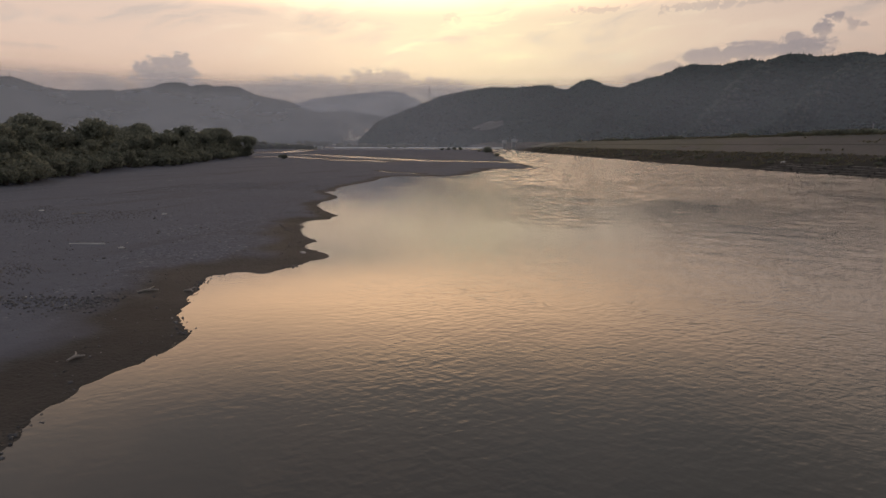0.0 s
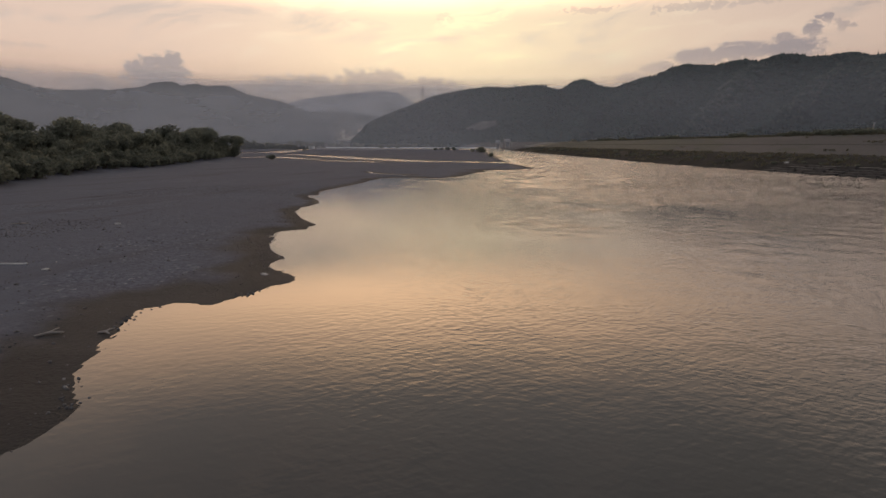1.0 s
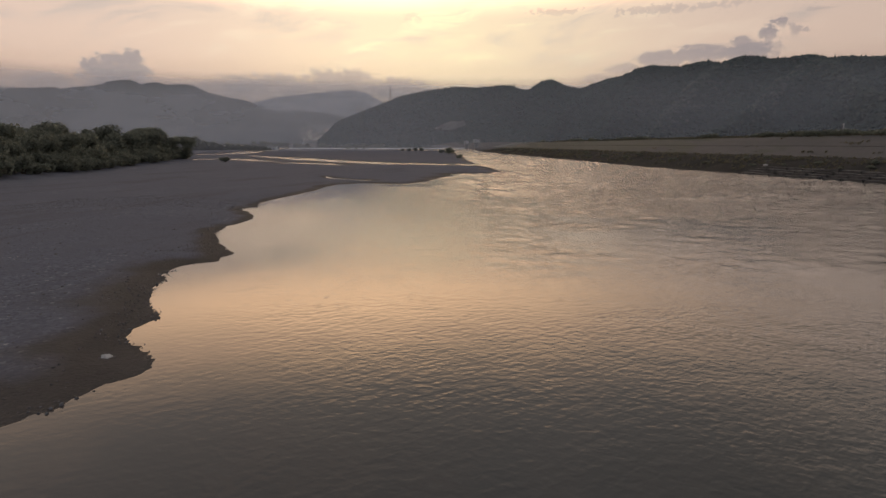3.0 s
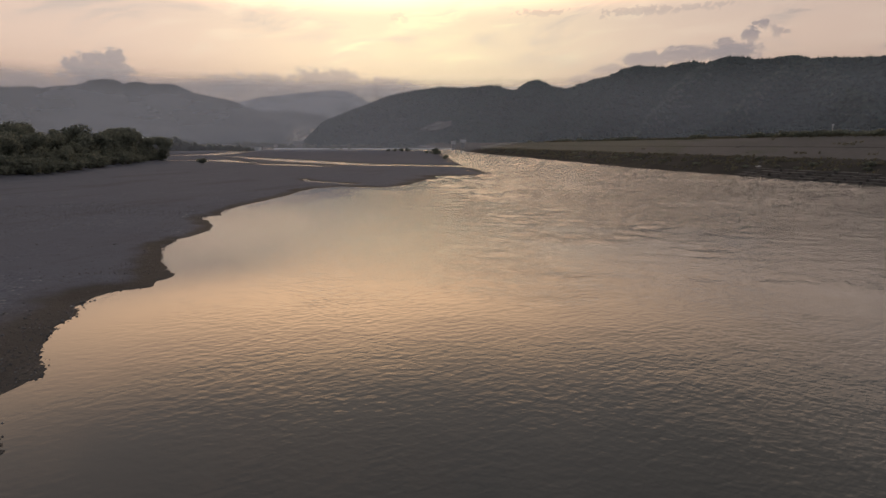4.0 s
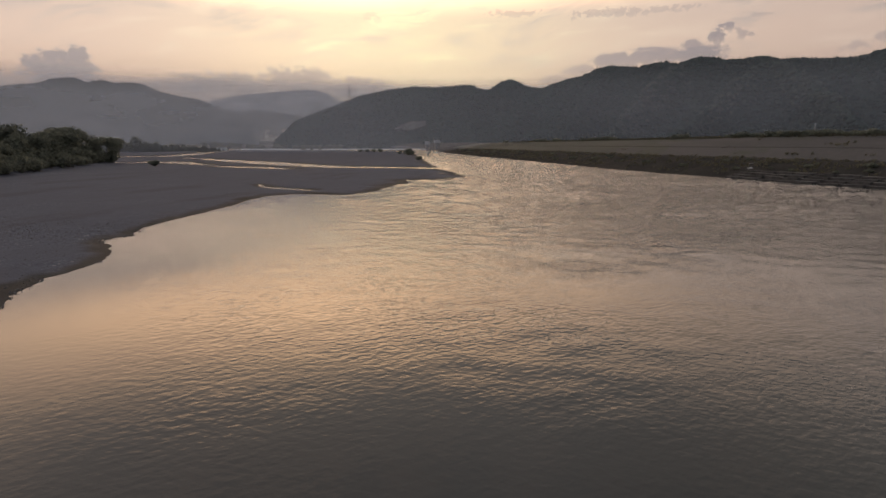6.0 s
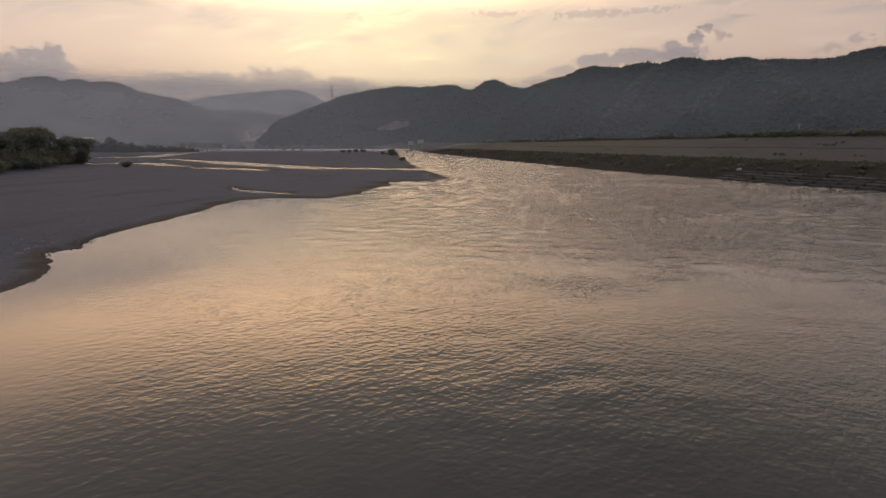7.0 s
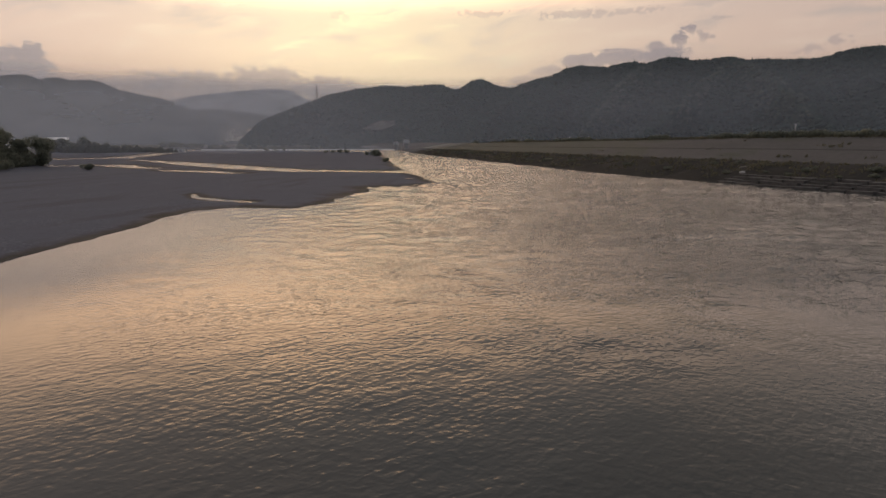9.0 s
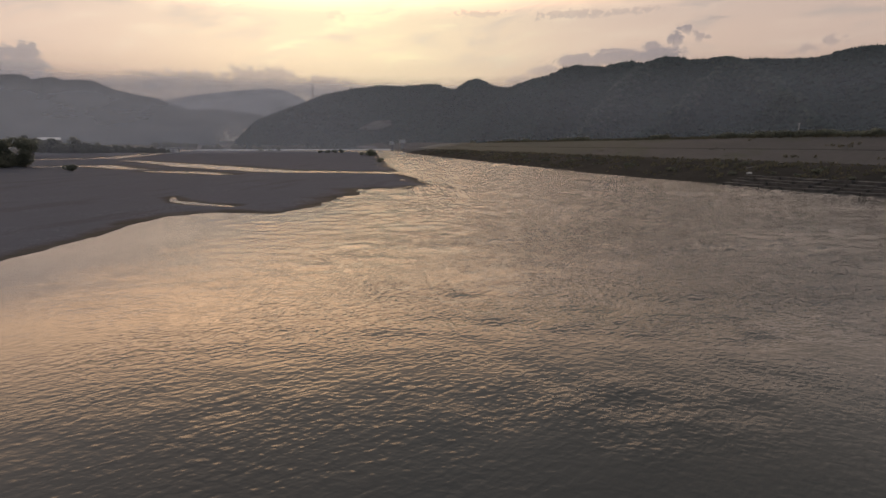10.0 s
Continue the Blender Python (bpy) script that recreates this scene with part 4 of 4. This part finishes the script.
def bank_grass():
    rng = np.random.RandomState(33)
    y = 60 + 240 * rng.rand(3600) ** 1.5
    off = rng.uniform(1.2, 13.6, len(y))
    keep = (fractal(rough2, y * 0.5, off, 3.0, 3) > -0.12) | (off > 11.8)
    keep &= ~((y < 114) & (off < 4.6))
    y, off = y[keep], off[keep]
    grass_tufts("bank_grass", bank_x(y) + off, y, rng.uniform(0.15, 0.42, len(y)), 34, "rough dark grass and weeds on the lower bank")
    y = 60 + 240 * rng.rand(2600) ** 1.4
    grass_tufts("crest_grass", bank_x(y) + rng.uniform(29.4, 33.5, len(y)), y, rng.uniform(0.2, 0.5, len(y)), 35, "strip of olive grass along the levee crest")
    y = 62 + 110 * rng.rand(3200)
    off = rng.uniform(13.2, 29.5, len(y))
    keep = fractal(rough3, off, y * 0.35, 4.0, 3) - 0.004 * (y - 62) > 0.16
    grass_tufts("facing_weeds", bank_x(y[keep]) + off[keep], y[keep], rng.uniform(0.25, 0.5, keep.sum()), 36, "olive weeds grown through the levee facing")


bank_grass()


def make_pole(height, radius):
    thing = new("pole")
    bm = bmesh.new()
    tube(bm, [(0, 0, -0.3), (0, 0, height * 0.6), (0, 0, height)], [radius, radius * 0.85, radius * 0.7], 8)
    part("shaft", bm, PALE, thing)
    bm = bmesh.new()
    box(bm, -0.35, 0.35, -0.08, 0.08, height - 0.25, height - 0.1, 0.01)
    part("crossbar", bm, STEEL, thing)
    return thing


def poles():
    p = stand(make_pole(3.6, 0.16), 116.3, 160.8)
    tagged(p, "pale slender post standing on the levee top", "post")
    for x, y in ((79.0, 220.0), (84.0, 215.0)):
        tagged(stand(make_pole(1.6, 0.12), x, y), "short pale marker post on the levee", "post", "marker posts")
    # gauge hut and mast by the levee road
    mast = stand(make_pole(4.6, 0.3), 129.5, 147.0)
    tagged(mast, "white mast beside the levee road", "mast")
    hut = new("hut")
    bm = bmesh.new()
    box(bm, -0.9, 0.9, -0.8, 0.8, -0.3, 1.3, 0.03)
    part("wall", bm, WHITE, hut)
    bm = bmesh.new()
    box(bm, -1.05, 1.05, -0.95, 0.95, 1.3, 1.45, 0.03)
    part("roof", bm, PALE, hut)
    stand(hut, 127.2, 147.6)
    tagged(hut, "small white gauge hut beside the mast", "hut")


poles()


# ---- far structures ----
def weir():
    thing = new("weir")
    a, b = Vector((-112, 478, 0)), Vector((36, 470, 0))
    n = 14
    way = (b - a) / n
    turn = math.degrees(math.atan2(way.y, way.x))
    for k in range(n):
        c = a + way * (k + 0.5)
        bm = bmesh.new()
        box(bm, -way.length / 2 + 0.05, way.length / 2 - 0.05, -1.5, 1.5, -2, 0.75, 0.1)
        part("sill", bm, CONCRETE, thing).matrix_basis = pose(c.x, c.y, 0, 0, 0, turn)
        bm = bmesh.new()
        cols = 12
        top = [bm.verts.new((-way.length / 2 + way.length * j / cols, -1.55, 0.78)) for j in range(cols + 1)]
        low = [bm.verts.new((-way.length / 2 + way.length * j / cols, -2.9 + 0.4 * random.random(), 0.1)) for j in range(cols + 1)]
        for j in range(cols):
            bm.faces.new((top[j], low[j], low[j + 1], top[j + 1]))
        part("white_water", bm, FOAM, thing, "thin sheet of white falling water").matrix_basis = pose(c.x, c.y, 0, 0, 0, turn)
    tagged(thing, "low concrete weir with white water across the river", "weir")


weir()


def gate_tower(x, y, wide):
    thing = new("gate_tower")
    bm = bmesh.new()
    box(bm, -wide * 0.3, wide * 0.3, -1.5, 1.5, -1.0, 4.6, 0.1)
    part("pier", bm, CONCRETE, thing)
    bm = bmesh.new()
    box(bm, -wide / 2, wide / 2, -1.8, 1.8, 4.6, 7.2, 0.08)
    house = part("gatehouse", bm, PALE, thing, "pale gatehouse")
    bm = bmesh.new()
    box(bm, -wide * 0.18, wide * 0.18, -1.86, -1.78, 5.4, 6.4)
    part("window", bm, STEEL, house)
    stand(thing, x, y)
    tagged(thing, "concrete sluice tower with a pale gatehouse at the weir", "tower", "sluice towers")


gate_tower(34.5, 452, 3.6)
gate_tower(42.5, 455, 4.6)


def far_buildings():
    # pump house by the end of the weir
    hut = new("pump_house")
    bm = bmesh.new()
    box(bm, -3.2, 3.2, -2, 2, -1, 2.2, 0.05)
    part("wall", bm, WHITE, hut)
    bm = bmesh.new()
    box(bm, -3.5, 3.5, -2.3, 2.3, 2.2, 2.5, 0.05)
    part("roof", bm, PALE, hut)
    for k in range(2):
        bm = bmesh.new()
        box(bm, -2.2 + k * 2.6, -0.6 + k * 2.6, -2.06, -1.98, 0.2, 1.7)
        part("door", bm, STEEL, hut)
    stand(hut, -107.5, 408)
    tagged(hut, "small white pump house at the end of the weir", "building")
    # long shed with a pale roof across the plain
    shed = new("shed")
    bm = bmesh.new()
    box(bm, -8.5, 8.5, -6, 6, -4, 6.9, 0.1)
    part("wall", bm, CONCRETE, shed)
    bm = bmesh.new()
    v = [bm.verts.new(p) for p in ((-9, -6.6, 6.9), (9, -6.6, 6.9), (9, 6.6, 6.9), (-9, 6.6, 6.9), (-9, 0, 9.0), (9, 0, 9.0))]
    for f in ((0, 1, 5, 4), (2, 3, 4, 5), (0, 4, 3), (1, 2, 5), (0, 3, 2, 1)):
        bm.faces.new([v[i] for i in f])
    part("roof", bm, WHITE, shed, "pale sheet-metal roof")
    stand(shed, -258, 571, 22)
    tagged(shed, "long grey shed with a pale roof across the plain", "building")


far_buildings()


def antenna(name, az, far, z0, height, label):
    thing = new(name)
    bm = bmesh.new()
    w0, w1 = height * 0.045, height * 0.02
    for sx, sy in ((1, 1), (1, -1), (-1, -1), (-1, 1)):
        tube(bm, [(sx * w0, sy * w0, -6), (sx * w1, sy * w1, height * 0.92)], [0.8, 0.7], 4)
    part("leg_frame", bm, MAST, thing)
    bm = bmesh.new()
    for k in range(9):
        z = height * 0.92 * k / 8
        w = w0 + (w1 - w0) * k / 8
        box(bm, -w, w, -w - 0.1, -w + 0.1, z - 0.12, z + 0.12)
        box(bm, -w - 0.1, -w + 0.1, -w, w, z - 0.12, z + 0.12)
        box(bm, w - 0.1, w + 0.1, -w, w, z - 0.12, z + 0.12)
    part("brace", bm, MAST, thing)
    bm = bmesh.new()
    box(bm, -w1 * 2.4, w1 * 2.4, -w1 * 2.4, w1 * 2.4, height * 0.88, height * 0.94, 0.05)
    part("platform", bm, MAST, thing)
    bm = bmesh.new()
    tube(bm, [(0, 0, height * 0.9), (0, 0, height)], [0.8, 0.6], 5)
    part("aerial", bm, MAST, thing)
    thing.matrix_basis = pose(CENTRE[0] + math.sin(radians(az)) * far, CENTRE[1] + math.cos(radians(az)) * far, z0)
    tagged(thing, label, "tower")


antenna("antenna_tower", -3.45, 1330, 103, 34, "slender lattice antenna tower on the wooded crest")
antenna("antenna_tower", -39.9, 2340, 204, 24, "tiny lattice antenna tower on the far range")


def hill_marks():
    """A paler patch laid on the hillside and the wisp of mist at the hill's foot."""
    az = np.degrees(np.arctan2(HX - CENTRE[0], HY - CENTRE[1]))
    el = np.degrees(np.arctan2(HZ - 6, np.hypot(HX - CENTRE[0], HY - CENTRE[1])))
    verts, faces = [], []
    for r, (a, e0, e1) in enumerate(((1.1, 1.15, 1.35), (1.9, 1.1, 1.75), (2.8, 1.15, 2.0), (3.5, 1.3, 1.9), (4.3, 1.6, 2.05))):
        for e in np.linspace(e0, e1, 4):
            k = int(np.argmin((az[:, :58] - a) ** 2 + (el[:, :58] - e) ** 2))
            i, c = divmod(k, 58)
            verts.append((HX[i, c] * 0.985, HY[i, c] * 0.985, HZ[i, c] + 1.5))
    for r in range(4):
        for k in range(3):
            q = r * 4 + k
            faces.append((q, q + 1, q + 5, q + 4))
    ob = mesh_object("pale_patch", verts, faces, make_simple("hillside_patch", (0.050, 0.053, 0.052), 0.9, 0.4, 0.06))
    tagged(ob, "pale patch on the wooded hillside", "slope", kind="structure")
    m, n = material("mist_wisp")
    p = n.add("ShaderNodeTexCoord").outputs["Generated"]
    u, v, w = n.add("ShaderNodeSeparateXYZ", Vector=p).outputs
    body = n.math("MULTIPLY", n.math("MULTIPLY", n.span(u, 0.0, 0.35), n.span(u, 1.0, 0.6)), n.math("MULTIPLY", n.span(w, 0.0, 0.15), n.span(w, 1.0, 0.25)))
    a = n.math("MULTIPLY", body, n.span(n.noise(p, 3.2, 5, 0.6), 0.35, 0.7, 0.15, 0.7))
    white = n.add("ShaderNodeBsdfDiffuse", Color=(0.9, 0.88, 0.86))
    thin = n.add("ShaderNodeBsdfTranslucent", Color=(0.9, 0.86, 0.82))
    both = n.add("ShaderNodeMixShader", Fac=0.5)
    n.tree.links.new(white.outputs[0], both.inputs[1])
    n.tree.links.new(thin.outputs[0], both.inputs[2])
    mix = n.add("ShaderNodeMixShader", Fac=a)
    n.tree.links.new(n.add("ShaderNodeBsdfTransparent").outputs[0], mix.inputs[1])
    n.tree.links.new(both.outputs[0], mix.inputs[2])
    n.tree.links.new(mix.outputs[0], n.add("ShaderNodeOutputMaterial").inputs[0])
    a0, a1, far = radians(-13.5), radians(-8.2), 1500.0
    A, Z = np.meshgrid(np.linspace(a0, a1, 14), np.linspace(0, 1, 8))
    R = far + 30 * np.sin(A * 60)
    lean = 0.022 * Z
    ob = grid_mesh("mist_wisp", np.sin(A + lean) * R, 20 + np.cos(A + lean) * R, 2 + Z * 62, m)
    tagged(ob, "white wisp of mist at the foot of the hill", "mist", kind="structure")


hill_marks()


# ---- stones and litter on the bar ----
def stone_mesh(seed, flat):
    rng = random.Random(seed)
    bm = bmesh.new()
    bmesh.ops.create_icosphere(bm, subdivisions=2, radius=0.5)
    for v in bm.verts:
        v.co *= 0.86 + 0.32 * noise.noise(v.co * 2.2 + Vector((seed * 7.3, 0, 0)))
        v.co.x *= 1.25
        v.co.z *= flat
    me = bpy.data.meshes.new("stone")
    bm.to_mesh(me)
    bm.free()
    me.materials.append(STONE)
    return me


def stones():
    rng = random.Random(15)
    shapes = [stone_mesh(k, 0.5 + 0.05 * k) for k in range(6)]
    done = 0
    while done < 220:
        x, y = rng.uniform(-26, -5.5), rng.uniform(7, 58)
        d = float(edge_distance(np.array([x]), np.array([y]))[0])
        if d < -0.35 or (d < 0 and rng.random() < 0.6) or (d > 1.5 and rng.random() < 0.3):
            continue
        ob = new("stone", rng.choice(shapes))
        s = rng.choice((0.06, 0.07, 0.09, 0.13)) * rng.uniform(0.8, 1.2)
        z = float(land(np.array([x]), np.array([y]))[0])
        if d < 0 and z < -0.2 * s:
            s = min((-z) * 2.2 + 0.04, 0.08)
        ob.matrix_basis = pose(x, y, z + s * 0.1, 0, 0, rng.uniform(0, 360)) @ Matrix.Scale(s, 4)
        tagged(ob, "rounded grey river stone on wet gravel", "stone", "stones on the gravel bar")
        done += 1


stones()


def gravel():
    rng = np.random.RandomState(16)
    x, y = rng.uniform(-34, -5.5, 42000), rng.uniform(6, 70, 42000)
    d = edge_distance(x, y)
    rim = (d > -0.75) & (d < 0.35) & (fractal(rough1, x, y, 2.2, 3) > 0.12)
    keep = rim | ((d > -0.3) & ((fractal(rough3, x, y, 9.0, 3) > 0.02) | (rng.rand(len(x)) < 0.12)) & (rng.rand(len(x)) < np.clip(34 / (y + 4), 0.25, 1)))
    x, y, rim = x[keep], y[keep], rim[keep]
    z = land(x, y)
    s = rng.uniform(0.015, 0.04, len(x)) * np.where(rng.rand(len(x)) < 0.05, 1.8, 1) * np.where(rim, rng.uniform(1.0, 1.7, len(x)), 1)
    s = np.minimum(s, 0.055)
    # a strip of coarser cobbles on the damp gravel
    cx = rng.uniform(-15.8, -11.6, 320)
    cy = 16.7 + (cx + 13.7) * 0.1 + rng.normal(0, 0.5, len(cx))
    x, y = np.concatenate([x, cx]), np.concatenate([y, cy])
    z, s = land(x, y), np.concatenate([s, rng.uniform(0.025, 0.06, len(cx))])
    m, n = material("loose_pebbles")
    rnd = n.add("ShaderNodeNewGeometry").outputs["Random Per Island"]
    finish(n, n.ramp(rnd, [(0.0, (0.055, 0.055, 0.058)), (0.8, (0.10, 0.10, 0.105)), (0.985, (0.125, 0.124, 0.128)), (1.0, (0.30, 0.29, 0.28))], False), 0.85)
    crowns("loose_pebbles", np.stack([x, y, z + s * 0.1], -1), s, m, "scattered grey pebbles on the gravel bar", 17, 0.0)
    tagged(bpy.data.objects["loose_pebbles"], category="gravel")


gravel()


def litter():
    pipe = new("pipe")
    bm = bmesh.new()
    tube(bm, [(-0.88, 0, 0.06), (0, 0, 0.07), (0.80, 0, 0.06)], [0.045, 0.045, 0.045], 10)
    part("tube", bm, PALE, pipe)
    bm = bmesh.new()
    tube(bm, [(0.80, 0, 0.06), (0.9, 0, 0.06)], [0.058, 0.058], 10)
    part("socket", bm, STEEL, pipe, "dark end socket")
    stand(pipe, -19.1, 26.4, 3)
    tagged(pipe, "white plastic pipe lying on the gravel", "pipe")
    for x, y, s, label in ((-21.3, 37.7, 0.42, "crumpled white bag lying on the gravel"), (-16.8, 25.6, 0.30, "small white scrap on the gravel"), (-31.0, 38.6, 0.4, "pale torn bag on the gravel"),
                           (-7.9, 26.1, 0.32, "pale scrap stranded at the water's edge"), (64.2, 111.6, 1.0, "pale scrap stranded on the dark lower bank")):
        bm = bmesh.new()
        bmesh.ops.create_icosphere(bm, subdivisions=3, radius=0.5)
        for v in bm.verts:
            v.co *= 0.7 + 0.7 * abs(noise.noise(v.co * 3 + Vector((x, y, 0))))
            v.co.z = max(v.co.z * 0.5, -0.08)
        bag = part("bag", bm, PALE)
        stand(bag, x, y, 20, s, 0.0)
        tagged(bag, label, "bag", "scraps on the gravel")
    for x, y, length, turn in ((-11.4, 18.6, 0.7, 30), (-10.1, 19.0, 0.42, -10), (-9.7, 12.5, 0.4, 60), (-27, 37, 1.0, 8)):
        wood = new("driftwood")
        bm = bmesh.new()
        tube(bm, [(-length / 2, 0, 0.04), (0, 0.06, 0.07), (length / 2, -0.03, 0.05)], [0.03, 0.045, 0.02], 7)
        part("branch", bm, WOOD, wood)
        bm = bmesh.new()
        tube(bm, [(0, 0.05, 0.07), (length * 0.2, 0.16, 0.12), (length * 0.3, 0.3, 0.10)], [0.028, 0.02, 0.01], 6)
        part("twig", bm, WOOD, wood)
        stand(wood, x, y, turn, 1, 0.0)
        tagged(wood, "bleached driftwood branch on the gravel", "driftwood", "driftwood on the bar")


litter()
